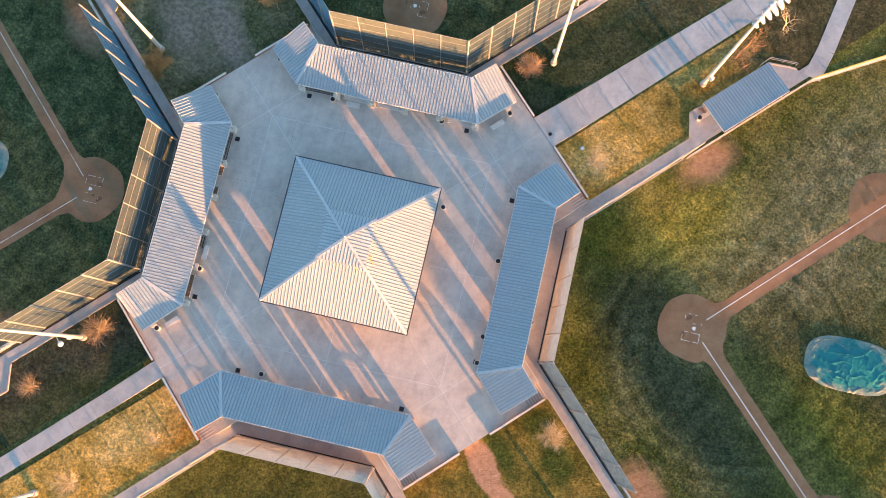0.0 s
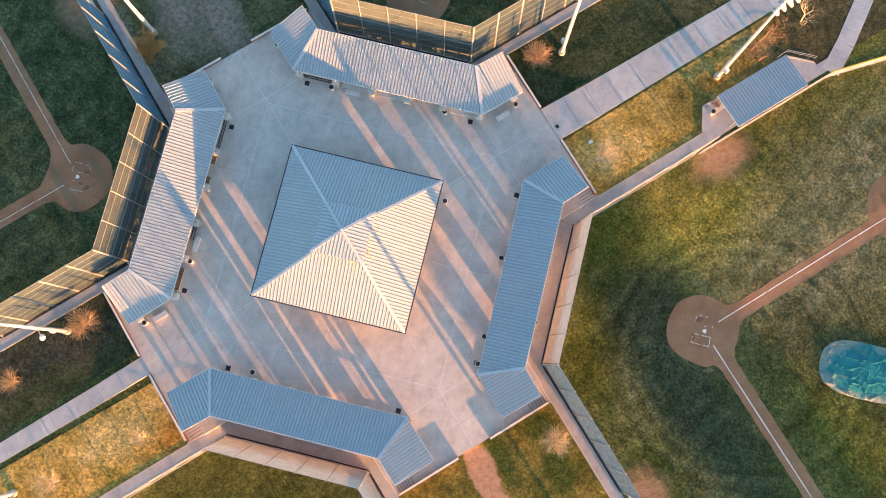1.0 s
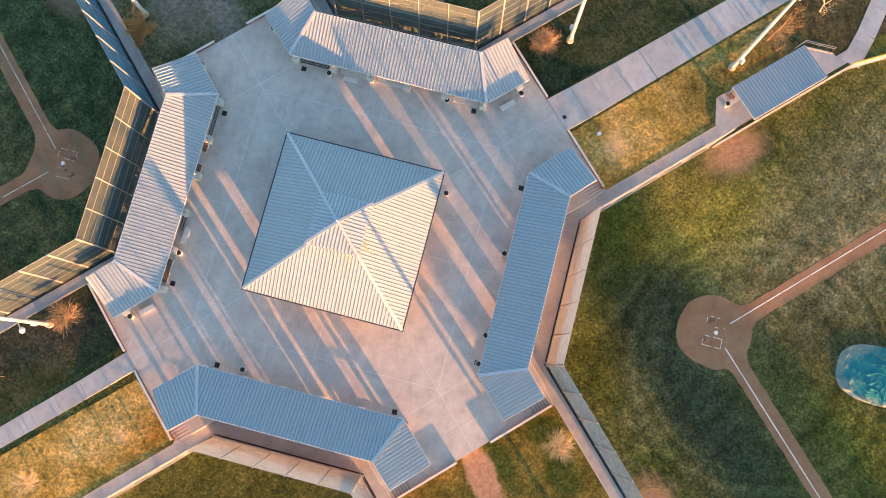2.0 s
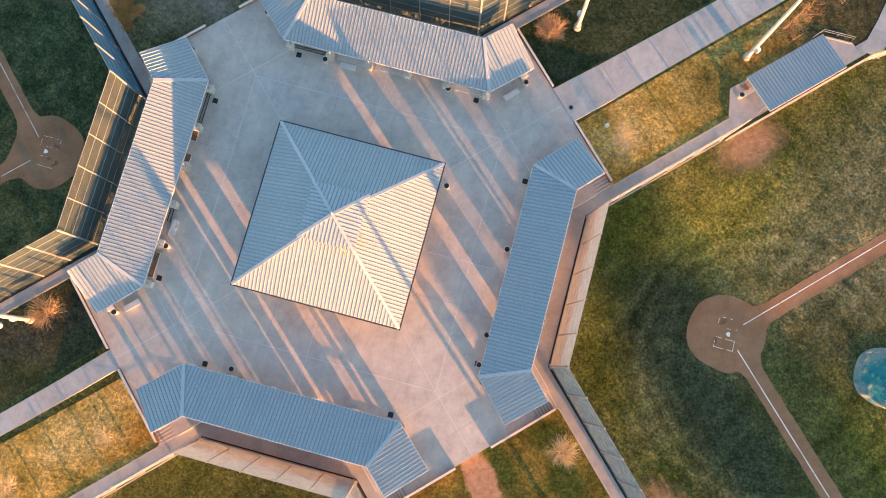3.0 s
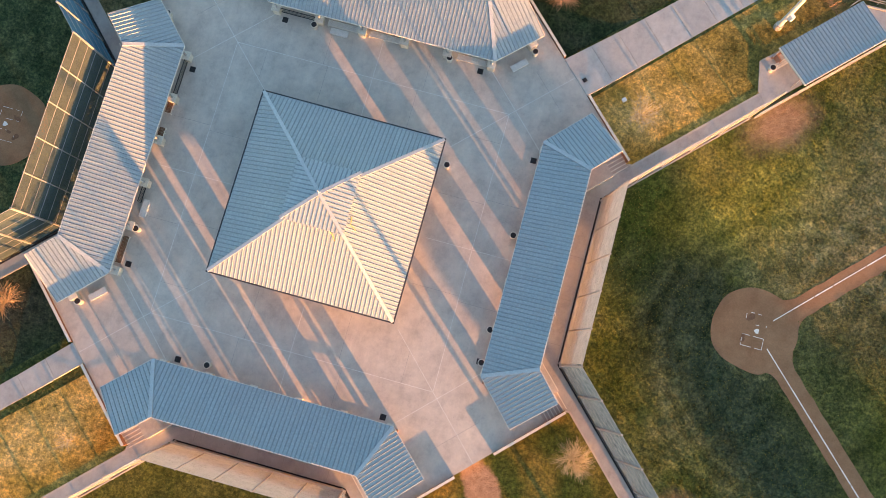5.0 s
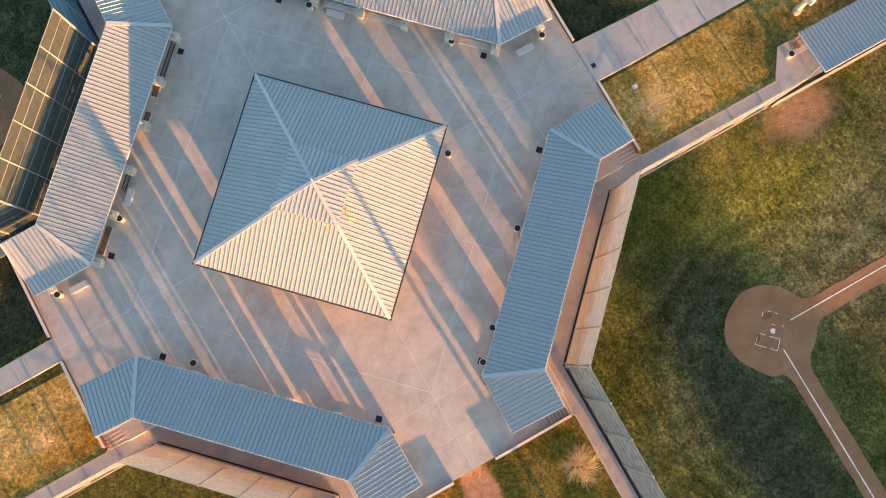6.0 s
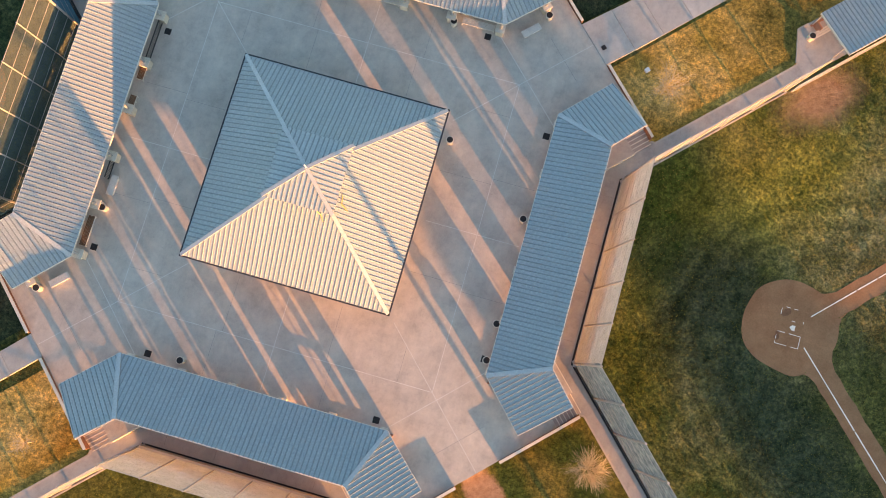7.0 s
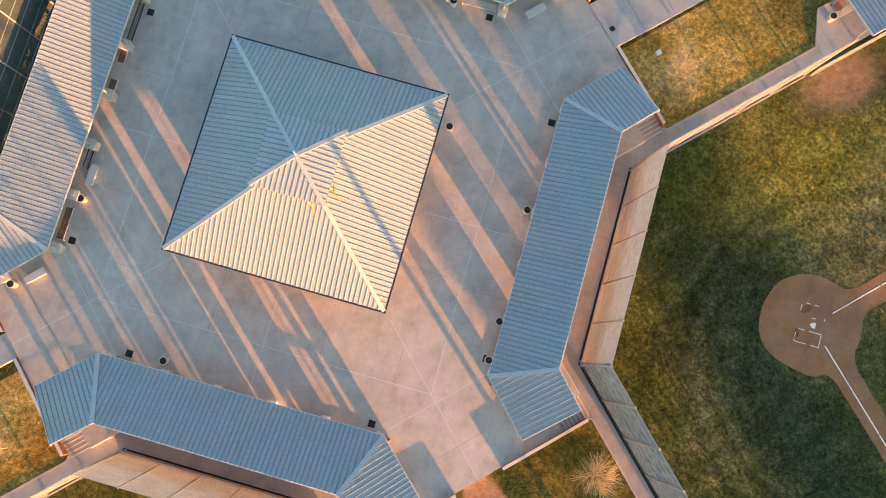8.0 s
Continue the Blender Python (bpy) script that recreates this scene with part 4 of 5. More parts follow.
def tarpaulin(x, y, turn):
    """A stadium-shaped cover, draped over a mound, with sharp folds."""
    th = thing("mound_cover", "wrinkled teal tarpaulin spread over the pitcher's mound", "tarpaulin", pose(x, y, LOW - 0.05, 0, 0, turn), "mound covers")
    bm = bmesh.new()
    rings, segs, a, b = 44, 120, 5.4, 3.15
    rows = []
    for i in range(1, rings + 1):
        f = i / rings
        row = []
        for j in range(segs):
            t = 2 * math.pi * j / segs
            c, s_ = math.cos(t), math.sin(t)
            k_ = 1 / (abs(c / a) ** 2.8 + abs(s_ / b) ** 2.8) ** (1 / 2.8)
            k_ *= 1 + 0.012 * noise.noise((c * 5, s_ * 5, 3))
            px, py = f * k_ * c, f * k_ * s_
            h = 0.30 * (1 - f ** 2.2) + 0.03
            w1 = abs(noise.noise((px * 0.55 + 3, py * 0.9 + 1, 1.0)))
            w2 = abs(noise.noise((px * 1.3, py * 1.0 + 4, 4.0)))
            h += 0.13 * max(0.0, 0.05 - w1) / 0.05 * (0.4 + f) + 0.06 * max(0.0, 0.05 - w2) / 0.05 * (0.3 + f)
            h += 0.012 * noise.noise((px * 3, py * 3, 7))
            row.append(bm.verts.new((px, py, h if i < rings else 0.015)))
        rows.append(row)
    mid = bm.verts.new((0, 0, 0.34))
    for j in range(segs):
        n = (j + 1) % segs
        bm.faces.new((mid, rows[0][j], rows[0][n]))
        for i in range(len(rows) - 1):
            bm.faces.new((rows[i][j], rows[i + 1][j], rows[i + 1][n], rows[i][n]))
    part("cover_sheet", bm, "tarp", th, smooth=True)


tarpaulin(59.9, -0.35, 0)
tarpaulin(-49.3, 0.5, 180)

# ---- dugout shelters beside the long walks ----
def dugout(k, sg):
    s = math.sqrt(0.5)
    base = rot(k) @ Matrix.Rotation(radians(45), 4, "Z") @ Matrix.Diagonal((1, -sg, 1, 1))
    def P(u, v):
        q = base @ Vector((u, v, 0))
        return (q.x, q.y)
    th = thing("dugout", "metal-roofed players' dugout on a concrete floor", "dugout", None, "dugouts beside the walks")
    bm = bmesh.new()
    slab(bm, [P(41.6, 11.2), P(41.6, 9.9), P(43.4, 7.3), P(55.2, 7.3), P(57.6, 9.6), P(57.6, 11.2)], LOW + 0.045, 0.3)
    part("floor_slab", bm, "walk", th)
    u0, u1, v0, v1, zb, zf = 44.35, 53.75, 7.45, 11.75, 2.05, 2.3
    bm = bmesh.new()
    beam(bm, (*P(44.5, 7.6), LOW + 0.12), (*P(53.6, 7.6), LOW + 0.12), 0.2, 0.25)
    part("back_wall", bm, "brick", th, "low red brick back kerb wall")
    for i in range(8):
        bm = bmesh.new()
        tube(bm, 0.06, 0.06, zb - LOW - 0.1, Matrix.Translation((*P(44.7 + 1.25 * i, 7.6), LOW)), 8)
        part("back_post", bm, "post", th)
    for u in (53.5,):
        bm = bmesh.new()
        beam(bm, (*P(u, 7.7), zb - 0.1), (*P(u, 9.6), zb - 0.1), 0.2, zb - 0.1 - LOW)
        part("end_wall", bm, "brick", th, "red brick end wall")
    bm = bmesh.new()
    quad = [(*P(u0, v0), zb - 0.05), (*P(u1, v0), zb - 0.05), (*P(u1, v1), zf - 0.05), (*P(u0, v1), zf - 0.05)]
    top = [bm.verts.new(q) for q in quad]
    low = [bm.verts.new((q[0], q[1], q[2] - 0.12)) for q in quad]
    bm.faces.new(top)
    bm.faces.new(low[::-1])
    for a in range(4):
        b = (a + 1) % 4
        bm.faces.new((top[a], low[a], low[b], top[b]))
    bmesh.ops.recalc_face_normals(bm, faces=bm.faces)
    deck = part("roof_deck", bm, "soffit", th)
    al = Vector((*P(1, 0), 0)) - Vector((*P(0, 0), 0))
    seamed_face(deck, [(*P(u0, v0), zb), (*P(u1, v0), zb), (*P(u1, v1), zf), (*P(u0, v1), zf)], al, 0.37)
    for a, b in (((u0, v0), (u0, v1)), ((u1, v0), (u1, v1)), ((u0, v1), (u1, v1))):
        bm = bmesh.new()
        beam(bm, (*P(*a), (zb if a[1] == v0 else zf) + 0.02), (*P(*b), (zb if b[1] == v0 else zf) + 0.02), 0.08, 0.2)
        part("fascia", bm, "fascia", th)
    for u in (44.7, 49.0, 53.4):
        bm = bmesh.new()
        tube(bm, 0.06, 0.06, zf - LOW - 0.1, Matrix.Translation((*P(u, 11.0), LOW)), 10)
        part("column", bm, "post", th)
    # low walls at both ends
    for pts in (((41.6, 9.9), (43.4, 7.35), (44.4, 7.35)), ((53.8, 7.35), (55.2, 7.35), (57.5, 9.6))):
        for a, b in zip(pts, pts[1:]):
            bm = bmesh.new()
            beam(bm, (*P(*a), LOW + 0.16), (*P(*b), LOW + 0.16), 0.16, 0.3)
            part("low_wall", bm, "wall", th)
    # rail round the far end
    for z in (LOW + 1.0, LOW + 0.6):
        bm = bmesh.new()
        beam(bm, (*P(53.8, 7.0), z), (*P(55.3, 6.9), z), 0.05, 0.05)
        beam(bm, (*P(55.3, 6.9), z), (*P(57.7, 9.3), z), 0.05, 0.05)
        part("rail", bm, "post", th)
    for u, v in ((55.3, 6.9), (56.5, 8.1), (57.7, 9.3)):
        bm = bmesh.new()
        tube(bm, 0.03, 0.03, 1.1, Matrix.Translation((*P(u, v), LOW - 0.05)), 8)
        part("rail_post", bm, "post", th)
    # players' bench
    bn = thing("players_bench", "long aluminium players' bench under the dugout roof", "bench", None, "players' benches")
    bm = bmesh.new()
    beam(bm, (*P(43.7, 8.6), LOW + 0.46), (*P(53.0, 8.6), LOW + 0.46), 0.36, 0.03)
    part("seat_bearer", bm, "post", bn)
    for i in range(3):
        bm = bmesh.new()
        beam(bm, (*P(43.6, 8.4 + 0.2 * i), LOW + 0.5), (*P(53.1, 8.4 + 0.2 * i), LOW + 0.5), 0.16, 0.04)
        part("plank", bm, "fascia", bn)
    for u in (43.9, 46.5, 49, 51.5, 52.8):
        bm = bmesh.new()
        beam(bm, (*P(u, 8.5), LOW + 0.45), (*P(u, 8.7), LOW + 0.45), 0.06, 0.41)
        part("leg", bm, "post", bn)


dugout(0, 1)
pb = thing("wall_pad", "small red-brown padded panel leaning in the dugout", "panel", pose(37.3, 26.0, LOW + 0.045, 0, 0, -45))
bm = bmesh.new()
box(bm, (0.9, 0.14, 0.95), None, 0.03)
part("pad_body", bm, "brick", pb)
dugout(1, -1)
dugout(2, 1)

# ---- tall floodlight poles ----
def floodlight(x, y, turn, side_lamp=0.0):
    th = thing("floodlight_pole", "tall pale steel floodlight pole on a concrete footing", "light pole", pose(x, y, LOW - 0.05, 0, 0, turn), "floodlight poles")
    bm = bmesh.new()
    tube(bm, 0.42, 0.40, 0.75, None, 20)
    part("footing", bm, "wall", th, "round concrete footing")
    bm = bmesh.new()
    tube(bm, 0.24, 0.11, 25.5, Matrix.Translation((0, 0, 0.7)), 16)
    part("shaft", bm, "pole", th)
    bm = bmesh.new()
    box(bm, (0.42, 0.35, 0.9), Matrix.Translation((0.38, 0, 2.6)), 0.03)
    part("ballast_box", bm, "lamp", th, "pale metal ballast box")
    if side_lamp:
        # a small dish lamp on a short arm, for the walk below
        bm = bmesh.new()
        beam(bm, (0, 0, side_lamp), (-0.2, 0.95, side_lamp + 0.1), 0.07, 0.07)
        arm = part("side_arm", bm, "pole", th)
        bm = bmesh.new()
        m = Matrix.Translation((-0.22, 1.15, side_lamp - 0.12))
        tube(bm, 0.34, 0.20, 0.22, m, 20)
        tube(bm, 0.16, 0.10, 0.16, m @ Matrix.Translation((0, 0, 0.21)), 14)
        part("dish_lamp", bm, "lamp", arm, "white dish-shaped lamp", True)
    for i, z in enumerate((21.2, 22.7, 24.2, 25.7)):
        w = 2.7
        bm = bmesh.new()
        beam(bm, (0, -w / 2, z), (0, w / 2, z), 0.12, 0.12)
        arm = part("crossarm", bm, "post", th)
        for j in range(4):
            y0 = -w / 2 + 0.15 + j * (w - 0.3) / 3
            bm = bmesh.new()
            m = Matrix.Translation((0.35, y0, z - 0.05)) @ Matrix.Rotation(radians(115), 4, "Y")
            tube(bm, 0.33, 0.16, 0.5, m @ Matrix.Translation((0, 0, -0.2)), 16)
            v = bmesh.ops.create_uvsphere(bm, u_segments=12, v_segments=8, radius=0.17)["verts"]
            bmesh.ops.transform(bm, matrix=m @ Matrix.Translation((0, 0, 0.3)), verts=v)
            part("lamp_head", bm, "lamp", arm, "white bowl-shaped floodlight head", True)
    return th


for x, y, a in ((36.75, 29.4, -45), (36.5, -29.7, 135), (35.1, -50.4, 135), (-29.4, 19.0, 135), (18.35, 28.0, 135), (-28.9, -17.45, 215), (-29.4, -36.0, 215)):
    floodlight(x, y, a, 7.6 if (x, y) == (-28.9, -17.45) else 0.0)

# ---- trees ----
def limbs(seed, height, spread, levels, kids, droop=0.0):
    """Trunk and limb segments, each as (start, end, radius at start, radius at end, level)."""
    rnd = random.Random(seed)
    segs = []
    def grow(p, d, length, rad, lev):
        n = 3 if lev == 0 else 2
        for i in range(n):
            d = (d + Vector((rnd.gauss(0, 0.12), rnd.gauss(0, 0.12), rnd.gauss(0, 0.06) - droop * lev * 0.05))).normalized()
            q = p + d * length / n
            r = rad * (1 - 0.28 * (i + 1) / n)
            segs.append((p, q, rad * (1 - 0.28 * i / n), r, lev))
            p = q
            if lev < levels and (lev > 0 or i >= 1):
                for _ in range(kids):
                    a = rnd.uniform(0, 2 * math.pi)
                    tilt = rnd.uniform(0.5, 1.15)
                    e = (d * math.cos(tilt) + Vector((math.cos(a), math.sin(a), rnd.uniform(-0.1, 0.45))) * math.sin(tilt) * spread).normalized()
                    grow(p, e, length * rnd.uniform(0.5, 0.78), r * 0.62, lev + 1)
    grow(Vector((0, 0, 0)), Vector((rnd.gauss(0, 0.05), rnd.gauss(0, 0.05), 1)), height * 0.5, height * 0.022, 0)
    return segs


def tubes_mesh(name, segs, mat, sides=4, least=0.008):
    verts, faces = [], []
    for p, q, r1, r2_, lev in segs:
        d = (q - p).normalized()
        s = d.cross(Vector((0.3, 0.2, 1))).normalized()
        t = d.cross(s)
        b = len(verts)
        for c, r in ((p, max(r1, least)), (q, max(r2_, least * 0.8))):
            for i in range(sides):
                a = 2 * math.pi * i / sides
                verts.append(c + (s * math.cos(a) + t * math.sin(a)) * r)
        for i in range(sides):
            j = (i + 1) % sides
            faces.append((b + i, b + j, b + sides + j, b + sides + i))
    me = bpy.data.meshes.new(name)
    me.from_pydata(verts, [], faces)
    me.materials.append(MAT[mat])
    return me


def leaves_mesh(name, segs, mat, per, size, seed, level):
    rnd = random.Random(seed)
    verts, faces = [], []
    for p, q, r1, r2_, lev in segs:
        if lev < level:
            continue
        for _ in range(per):
            c = p.lerp(q, rnd.random()) + Vector((rnd.gauss(0, 0.07), rnd.gauss(0, 0.07), rnd.gauss(0, 0.07)))
            a = Vector((rnd.gauss(0, 1), rnd.gauss(0, 1), rnd.gauss(0, 0.6))).normalized() * size * rnd.uniform(0.6, 1.3)
            b = a.cross(Vector((rnd.gauss(0, 1), rnd.gauss(0, 1), rnd.gauss(0, 1)))).normalized() * size * 0.45
            n = len(verts)
            verts += [c - a, c + b, c + a, c - b]
            faces.append((n, n + 1, n + 2, n + 3))
    me = bpy.data.meshes.new(name)
    me.from_pydata(verts, [], faces)
    me.materials.append(MAT[mat])
    return me


def tree(x, y, seed, height, spread, label, bark, leaf=None, per=0, size=0.06, levels=4, kids=3, least=0.012):
    th = thing("tree", label, "tree", pose(x, y, LOW - 0.02, 0, 0, seed * 47 % 360), "trees on the lawns")
    segs = limbs(seed, height, spread, levels, kids)
    tr = new("trunk", tubes_mesh("trunk", [s for s in segs if s[4] < 2], bark, 7, 0.02))
    tr.parent = th
    cr = new("crown", tubes_mesh("crown", [s for s in segs if s[4] >= 2], bark, 3, least))
    cr.parent = th
    if leaf:
        lv = new("leaves", leaves_mesh("leaves", segs, leaf, per, size, seed + 1, levels - 1))
        lv.parent = th
        lv["label"] = "dry orange leaves"


def broom_tree(x, y, seed, radius, label, bark, twigs=420):
    """A small rounded tree: a short trunk, a few limbs and a ball of fine twigs."""
    rnd = random.Random(seed)
    th = thing("tree", label, "tree", pose(x, y, LOW - 0.02), "trees on the lawns")
    h = radius * 0.75
    trunk = [(Vector((0, 0, 0)), Vector((0, 0, h)), 0.09, 0.07, 0)]
    tips = []
    for i in range(9):
        a = 2 * math.pi * i / 9 + rnd.uniform(-0.2, 0.2)
        e = Vector((math.cos(a) * 0.55, math.sin(a) * 0.55, rnd.uniform(0.35, 1.0))).normalized() * radius * rnd.uniform(0.45, 0.6)
        p = Vector((0, 0, h * rnd.uniform(0.7, 1.0)))
        trunk.append((p, p + e, 0.05, 0.025, 1))
        tips.append((p, e))
    fine = []
    for i in range(twigs):
        p, e = rnd.choice(tips)
        q = p + e * rnd.uniform(0.35, 1.0)
        d = (e.normalized() * 0.8 + Vector((rnd.gauss(0, 0.55), rnd.gauss(0, 0.55), rnd.gauss(0.15, 0.4)))).normalized()
        for j in range(3):
            n = q + d * radius * rnd.uniform(0.16, 0.24)
            fine.append((q, n, 0.016 - 0.004 * j, 0.012 - 0.004 * j, 2))
            d = (d + Vector((rnd.gauss(0, 0.2), rnd.gauss(0, 0.2), rnd.gauss(-0.05, 0.15)))).normalized()
            q = n
    tr = new("trunk", tubes_mesh("trunk", trunk, bark, 7, 0.02))
    tr.parent = th
    cr = new("crown", tubes_mesh("crown", fine, bark, 3, 0.008))
    cr.parent = th


tree(-28.1, 17.1, 3, 3.7, 1.0, "small tree with sparse dry orange leaves", "twig_brown", "leaf", 3, 0.07)
tree(-16.4, 27.2, 5, 3.6, 1.0, "small tree with sparse dry orange leaves", "twig_brown", "leaf", 2, 0.07)
tree(-33.3, 24.4, 6, 3.4, 1.0, "small tree with sparse dry orange leaves", "twig_brown", "leaf", 2, 0.07)
broom_tree(15.6, 26.1, 8, 2.3, "rounded leafless tree with dense tan twigs", "twig_tan", 520)
broom_tree(-26.6, -16.1, 9, 2.5, "rounded leafless tree with fine brown twigs", "twig_brown", 420)
broom_tree(-32.7, -24.2, 11, 2.0, "rounded leafless tree with fine brown twigs", "twig_brown", 260)
broom_tree(27.3, -16.0, 12, 2.5, "rounded leafless tree with straw-coloured twigs", "twig_pale", 400)
broom_tree(25.7, 16.5, 14, 2.5, "leafless tree with straw-coloured twigs", "twig_pale", 200)
tree(40.0, 33.6, 15, 5.0, 0.9, "leafless tree with pale reddish twigs", "twig_red", None, 0, 0.05, 4, 2)
tree(45.1, 38.5, 16, 4.4, 0.9, "leafless tree with few pale twigs", "twig_pale", None, 0, 0.05, 3, 2)
broom_tree(-17.0, -26.6, 17, 1.7, "low leafless sapling with straw twigs", "twig_pale", 70)
broom_tree(-25.0, -33.6, 18, 2.6, "leafless tree with straw-coloured twigs", "twig_pale", 220)

# ---- small furniture on the plaza ----
def trash_can(x, y, label="cream-bodied litter bin with a black open top"):
    th = thing("litter_bin", label, "bin", pose(x, y, 0.0 if abs(x) < F and abs(y) < F else LOW + 0.02), "litter bins")
    bm = bmesh.new()
    tube(bm, 0.26, 0.31, 0.78, None, 18)
    part("bin_body", bm, "stone", th)
    bm = bmesh.new()
    tube(bm, 0.34, 0.34, 0.07, Matrix.Translation((0, 0, 0.77)), 18)
    part("rim", bm, "fascia", th)
    bm = bmesh.new()
    tube(bm, 0.28, 0.26, 0.06, Matrix.Translation((0, 0, 0.80)), 18)
    part("opening", bm, "black", th, "black bin liner")


for x, y in ((9.25, 7.1), (17.0, 2.25), (17.2, -6.8), (22.4, -3.85), (17.2, -9.9), (-17.15, -6.5), (-20.2, -14.4), (-6.8, 17.05), (6.7, 17.3), (14.5, 20.1), (-6.9, -16.8), (37.0, 24.9), (-20.8, 14.45), (-14.3, 20.55)):
    trash_can(x, y)


def bench(x, y, turn, low=False):
    th = thing("bench", "low pale concrete slab bench by the eave" if low else "pale concrete slab bench on a solid base", "bench", pose(x, y, -0.37 if low else 0, 0, 0, turn), "concrete benches")
    bm = bmesh.new()
    box(bm, (1.75, 0.62, 0.12), Matrix.Translation((0, 0, 0.36)), 0.03)
    part("seat", bm, "stone_grey", th)
    bm = bmesh.new()
    box(bm, (1.5, 0.46, 0.37), None, 0.02)
    part("base_block", bm, "stone_grey", th)


for x, y, a in ((-18.75, -13.25, 45), (-17.1, -4.45, 90), (-4.3, 17.05, 0), (13.35, 18.5, 45), (19.05, 12.85, 45), (-12.6, -18.5, 45)):
    bench(x, y, a, (x, y) in ((19.05, 12.85), (-12.6, -18.5)))
for k in range(4):
    for y in (-9.85, 9.85):
        x2, y2 = r2(k, 17.05, y)
        gr = thing("drain_grate", "square black iron drain grate in the paving", "grate", Matrix.Translation((x2, y2, 0)), "drain grates")
        bm = bmesh.new()
        box(bm, (0.55, 0.55, 0.014))
        part("frame", bm, "black", gr)
        for i in range(5):
            bm = bmesh.new()
            box(bm, (0.46, 0.05, 0.012), Matrix.Translation((0, -0.2 + 0.1 * i, 0.012)))
            part("bar", bm, "black", gr)
gr = thing("drain_grate", "small black iron drain cover in the sidewalk", "grate", Matrix.Translation((19.8, 18.9, -0.03)), "drain grates")
bm = bmesh.new()
box(bm, (0.4, 0.4, 0.05), Matrix.Rotation(radians(45), 4, "Z"))
part("frame", bm, "black", gr)
ub = thing("utility_box", "pale green metal utility box on the lawn", "utility box", pose(24.0, 18.15, LOW, 0, 0, 45))
bm = bmesh.new()
box(bm, (0.38, 0.34, 0.3), None, 0.03)
part("cabinet", bm, "lamp", ub)
bm = bmesh.new()
box(bm, (0.43, 0.39, 0.05), Matrix.Translation((0, 0, 0.3)), 0.02)
part("lid", bm, "lamp", ub)

# ---- slatted benches under the eaves ----
def slat_bench(k, y0, y1):
    pale = k == 1
    th = thing("slatted_bench", "pale grey slatted bench in a cream frame under the eave" if pale else "red-brown slatted bench in a cream frame under the eave", "bench", rot(k), "slatted benches under the eaves")
    x0 = 17.5 if pale else 17.58
    for i in range(5):
        bm = bmesh.new()
        beam(bm, (x0 + 0.06 + 0.11 * i, y0, 0.46), (x0 + 0.06 + 0.11 * i, y1, 0.46), 0.085, 0.04)
        part("slat", bm, "stone_grey" if pale else "soffit_dark", th)
    for y in (y0, (y0 + y1) / 2, y1):
        bm = bmesh.new()
        beam(bm, (x0, y, 0.42), (x0 + 0.56, y, 0.42), 0.07, 0.05)
        beam(bm, (x0 + 0.06, y, 0.42), (x0 + 0.07, y, 0.0), 0.06, 0.06)
        beam(bm, (x0 + 0.5, y, 0.42), (x0 + 0.51, y, 0.0), 0.06, 0.06)
        part("bench_frame", bm, "fascia", th, "cream steel frame")
    bm = bmesh.new()
    beam(bm, (x0 - 0.02, y0 - 0.05, 0.47), (x0 - 0.02, y1 + 0.05, 0.47), 0.06, 0.06)
    part("front_rail", bm, "fascia", th, "cream steel front rail")


for k, y0, y1 in ((2, 7.4, 10.0), (2, -6.1, -5.0), (2, -3.5, -2.6), (1, -10.2, -7.4), (1, -1.6, 1.4), (1, 2.7, 5.6)):
    slat_bench(k, y0, y1)

def railing(k, y0, y1):
    """A dark picket railing between two pedestals."""
    th = thing("railing", "dark metal picket railing between stone pedestals", "railing", rot(k), "railings under the eaves")
    for z in (1.0, 0.12):
        bm = bmesh.new()
        beam(bm, (17.72, y0, z), (17.72, y1, z), 0.07, 0.05)
        part("rail", bm, "gutter", th)
    n = round((y1 - y0) / 0.13)
    for i in range(n + 1):
        bm = bmesh.new()
        box(bm, (0.025, 0.025, 0.95), Matrix.Translation((17.72, y0 + (y1 - y0) * i / n, 0.02)))
        part("picket", bm, "gutter", th)


for k, y0, y1 in ((2, -10.4, -6.6), (2, 2.5, 4.0), (1, 6.7, 10.4)):
    railing(k, y0, y1)

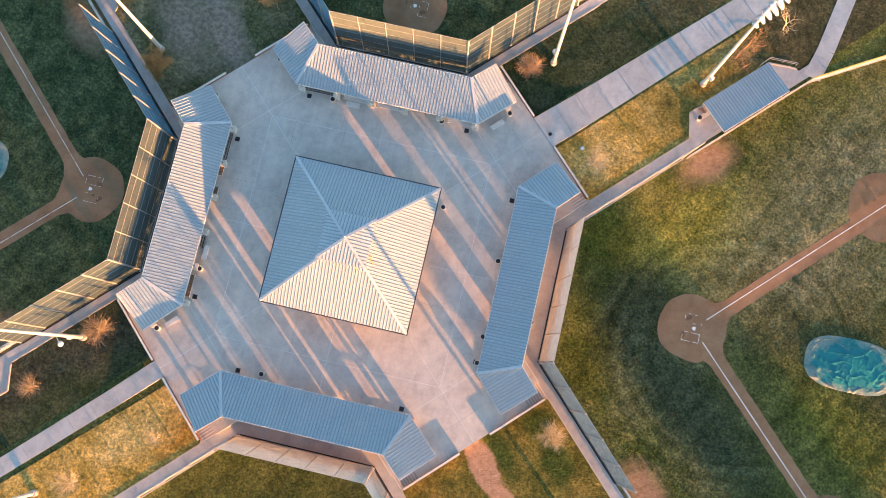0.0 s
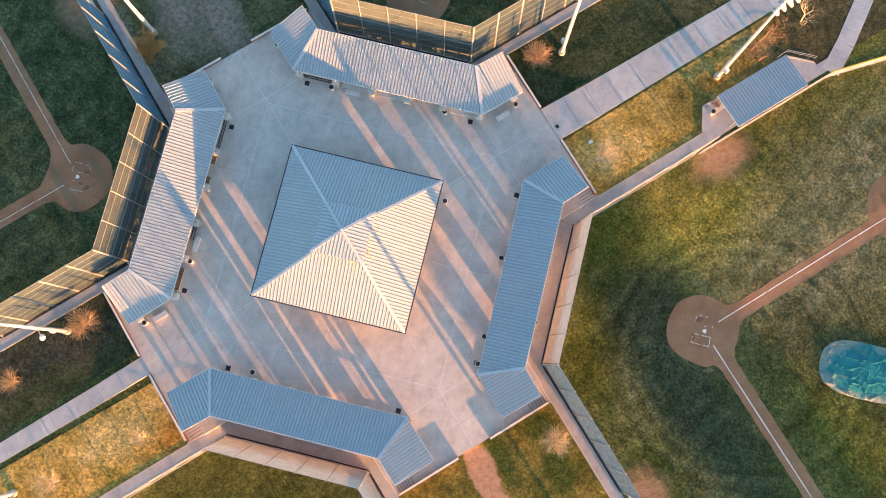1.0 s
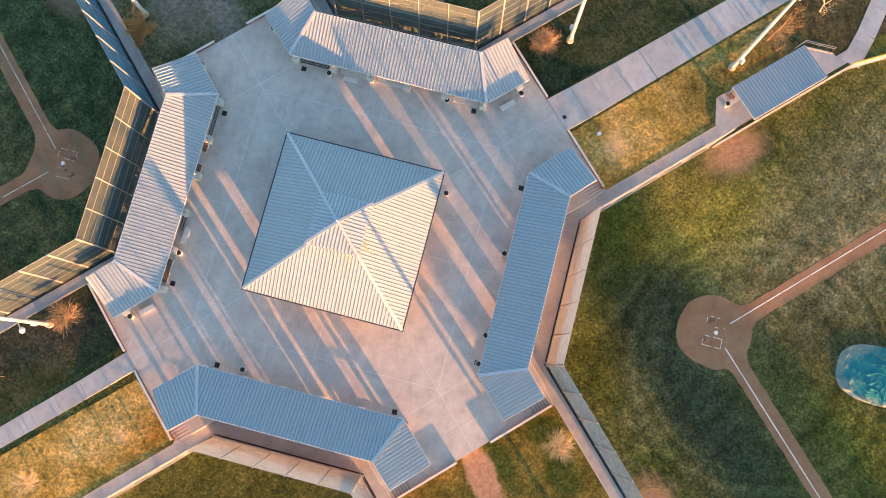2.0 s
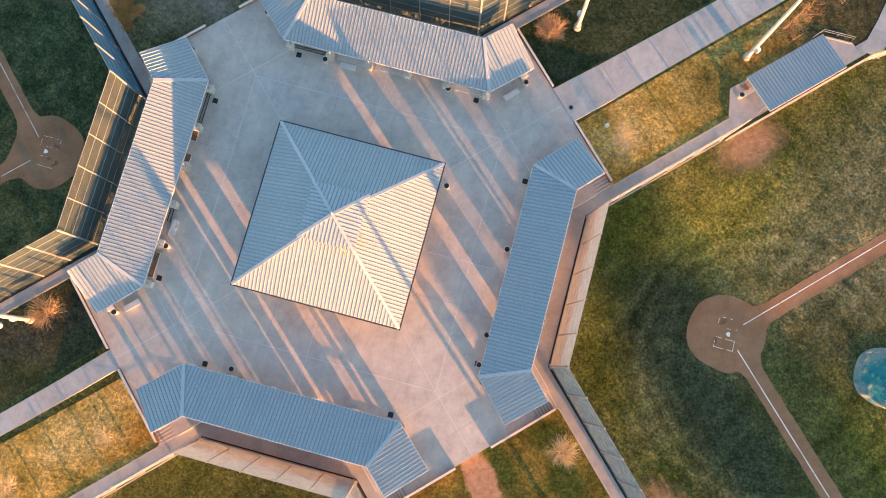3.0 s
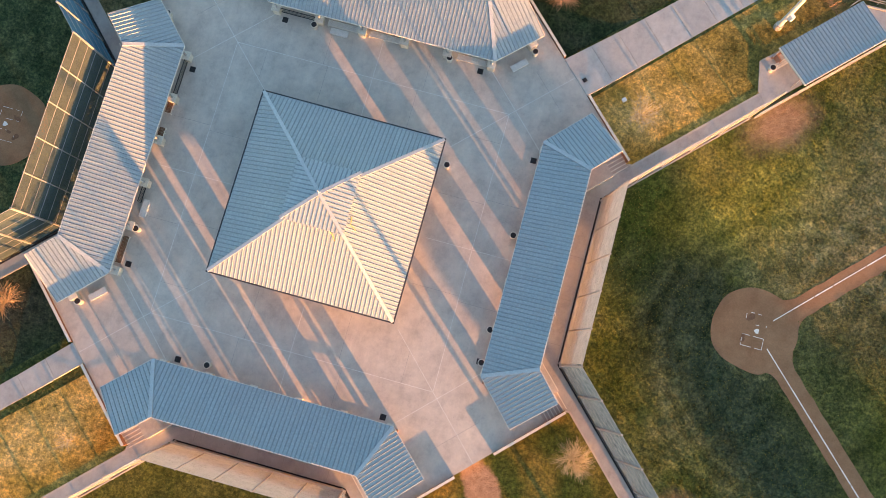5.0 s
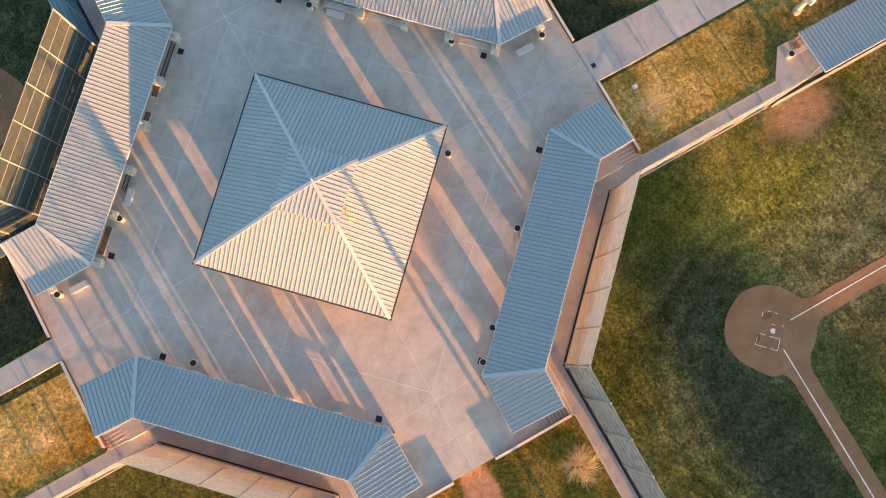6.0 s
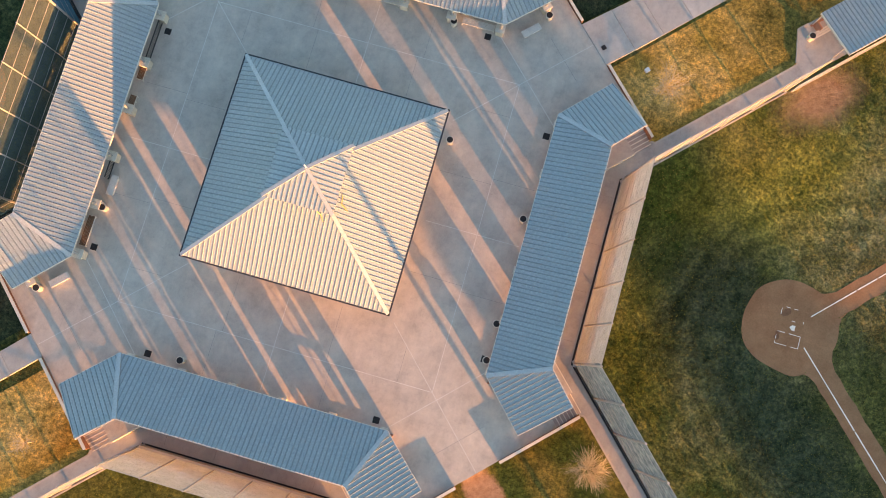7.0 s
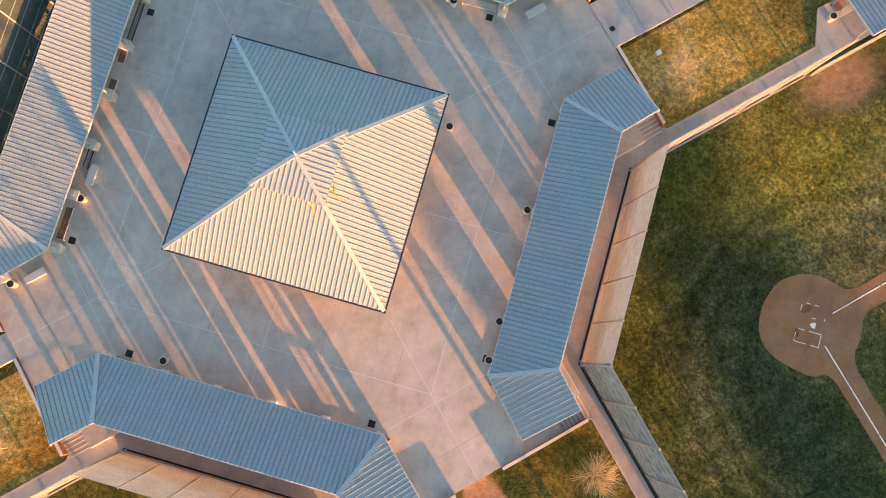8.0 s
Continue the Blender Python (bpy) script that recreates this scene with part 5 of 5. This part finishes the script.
# ---- an added line of unseen tall trees beyond the fields, between the sun and the east field to shade it ----
def shade_tree(x, y, height, seed):
    rnd = random.Random(seed)
    th = thing("tall_tree", "tall leafy tree added out of view to shade the field", "tree", pose(x, y, LOW - 0.05), "row of tall trees beyond the field")
    trunk = [(Vector((0, 0, 0)), Vector((0, 0, height * 0.45)), 0.35, 0.24, 0), (Vector((0, 0, height * 0.45)), Vector((0.3, 0.1, height * 0.8)), 0.24, 0.10, 0)]
    clumps = []
    for i in range(26):
        z = height * rnd.uniform(0.35, 0.93)
        a = rnd.uniform(0, 2 * math.pi)
        r = 3.4 * math.sin(math.pi * min(0.98, (z / height - 0.2) / 0.85)) * rnd.uniform(0.5, 1.0)
        q = Vector((math.cos(a) * r, math.sin(a) * r, z))
        trunk.append((Vector((0, 0, z - 1.2 - 0.25 * r)), q, 0.10, 0.03, 1))
        clumps.append(q)
    tr = new("trunk", tubes_mesh("trunk", trunk, "bark", 6, 0.02))
    tr.parent = th
    verts, faces = [], []
    for q in clumps:
        for _ in range(70):
            c = q + Vector((rnd.gauss(0, 0.75), rnd.gauss(0, 0.75), rnd.gauss(0, 0.6)))
            a = Vector((rnd.gauss(0, 1), rnd.gauss(0, 1), rnd.gauss(0, 1))).normalized() * 0.26
            b = a.cross(Vector((rnd.gauss(0, 1), rnd.gauss(0, 1), rnd.gauss(0, 1)))).normalized() * 0.15
            n = len(verts)
            verts += [c - a, c + b, c + a, c - b]
            faces.append((n, n + 1, n + 2, n + 3))
    me = bpy.data.meshes.new("crown")
    me.from_pydata(verts, [], faces)
    me.materials.append(MAT["leaf_green"])
    cr = new("crown", me)
    cr.parent = th


_rt = random.Random(21)
for i in range(5):
    w_, a_ = 18.2 + 2.3 * i, 168 + _rt.uniform(-4, 4)
    shade_tree(w_ * 0.663 + a_ * 0.749, w_ * 0.749 - a_ * 0.663, 16.3 + _rt.uniform(-1.0, 0.4), 40 + i)

# ---- grass tufts ----
def tufts(name, areas, per_m2, size, mat, label, seed, keep):
    """Short grass tufts, two blades each, scattered over rectangles where keep(x, y) holds."""
    rng = np.random.default_rng(seed)
    pts = []
    for x0, x1, y0, y1 in areas:
        n = int((x1 - x0) * (y1 - y0) * per_m2)
        p = rng.uniform((x0, y0), (x1, y1), (n, 2))
        p = p[keep(p[:, 0], p[:, 1])]
        for bx, by, rx, ry, turn, *_ in BARE + TRAIL:
            c, s = math.cos(radians(turn)), math.sin(radians(turn))
            dx, dy = p[:, 0] - bx, p[:, 1] - by
            r = np.hypot((dx * c + dy * s) / rx, (dy * c - dx * s) / ry)
            p = p[r + rng.normal(0, 0.12, len(p)) > 1.0]
        pts.append(p)
    p = np.concatenate(pts)
    n = len(p)
    base = np.column_stack([p, np.full(n, LOW - 0.06)])
    verts = np.zeros((n, 2, 3, 3))
    clump = 0.85 + 0.35 * np.sin(1.9 * p[:, 0] + 2.0 * np.sin(0.7 * p[:, 1])) * np.sin(2.3 * p[:, 1] + 1.7 * np.sin(0.9 * p[:, 0]))
    for b in range(2):
        a = rng.uniform(0, 2 * np.pi, n)
        w = size * rng.uniform(0.5, 1.1, n)
        h = size * rng.uniform(0.6, 1.4, n) * clump
        off = np.column_stack([np.cos(a), np.sin(a), np.zeros(n)]) * w[:, None]
        lean = np.column_stack([rng.normal(0, 0.5, n) * h, rng.normal(0, 0.5, n) * h, h + 0.05])
        verts[:, b, 0], verts[:, b, 1], verts[:, b, 2] = base - off, base + off, base + lean
    verts = verts.reshape(-1, 3)
    me = bpy.data.meshes.new(name)
    me.from_pydata(verts.tolist(), [], np.arange(len(verts)).reshape(-1, 3).tolist())
    me.materials.append(MAT[mat])
    ob = new(name, me)
    return tagged(ob, label, "grass", "", "stuff")


def off_clay(home, k):
    """True where a point lies off the clay of the field on side k."""
    def test(x, y):
        for _ in range((4 - k) % 4):
            x, y = -y, x
        dx, dy = x - home, np.abs(y)
        along, across = (dx + dy) / math.sqrt(2), (dx - dy) / math.sqrt(2)
        path = (along > 0) & (across > -0.85) & (across < 1.3)
        return (np.hypot(dx + 0.15, y) > 4.05) & ~path & (x - np.abs(y) > D + 1.2) & (x > FENCE_X + 0.3)
    return test


def on_lawn(x, y):
    u, v = np.abs(x) + np.abs(y), np.abs(np.abs(x) - np.abs(y))
    walk = ((x > 0) & (y > 0) & (v < 3.3)) | ((x < 0) & (y < 0) & (v < 1.9))
    hut = (x > 0) & (y > 0) & (u > 58) & (u < 83) & (v > 9.5)
    path = (x > 47) & (y > 30)
    return (u > E + 0.5) & (v < C - 0.4) & ~walk & ~hut & ~path


tufts("field_grass", [(25, 66, -32, 40)], 30, 0.055, "blade", "short tufts of olive field grass", 1, off_clay(41.2, 0))
tufts("field_grass", [(-20, 24, 25, 42)], 24, 0.034, "blade_green", "short tufts of green field grass", 2, off_clay(31.4, 1))
tufts("field_grass", [(-52, -25, -24, 26)], 24, 0.034, "blade_green", "short tufts of green field grass", 3, off_clay(33.1, 2))
tufts("field_grass", [(-14, 14, -34, -25)], 44, 0.036, "blade", "short tufts of olive field grass", 4, off_clay(60.0, 3))
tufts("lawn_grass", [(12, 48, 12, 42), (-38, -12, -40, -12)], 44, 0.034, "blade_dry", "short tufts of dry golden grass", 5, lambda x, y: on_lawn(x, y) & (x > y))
# dark green tufts on the wedge halves toned for shade
tufts("lawn_grass", [(12, 48, 12, 42), (-38, -12, -40, -12)], 30, 0.034, "blade_green", "short tufts of thin grass, dark green for shade", 7, lambda x, y: on_lawn(x, y) & (x < y))
tufts("lawn_grass", [(12, 36, -36, -12), (-36, -12, 12, 36)], 44, 0.038, "blade", "short tufts of olive lawn grass", 6, on_lawn)
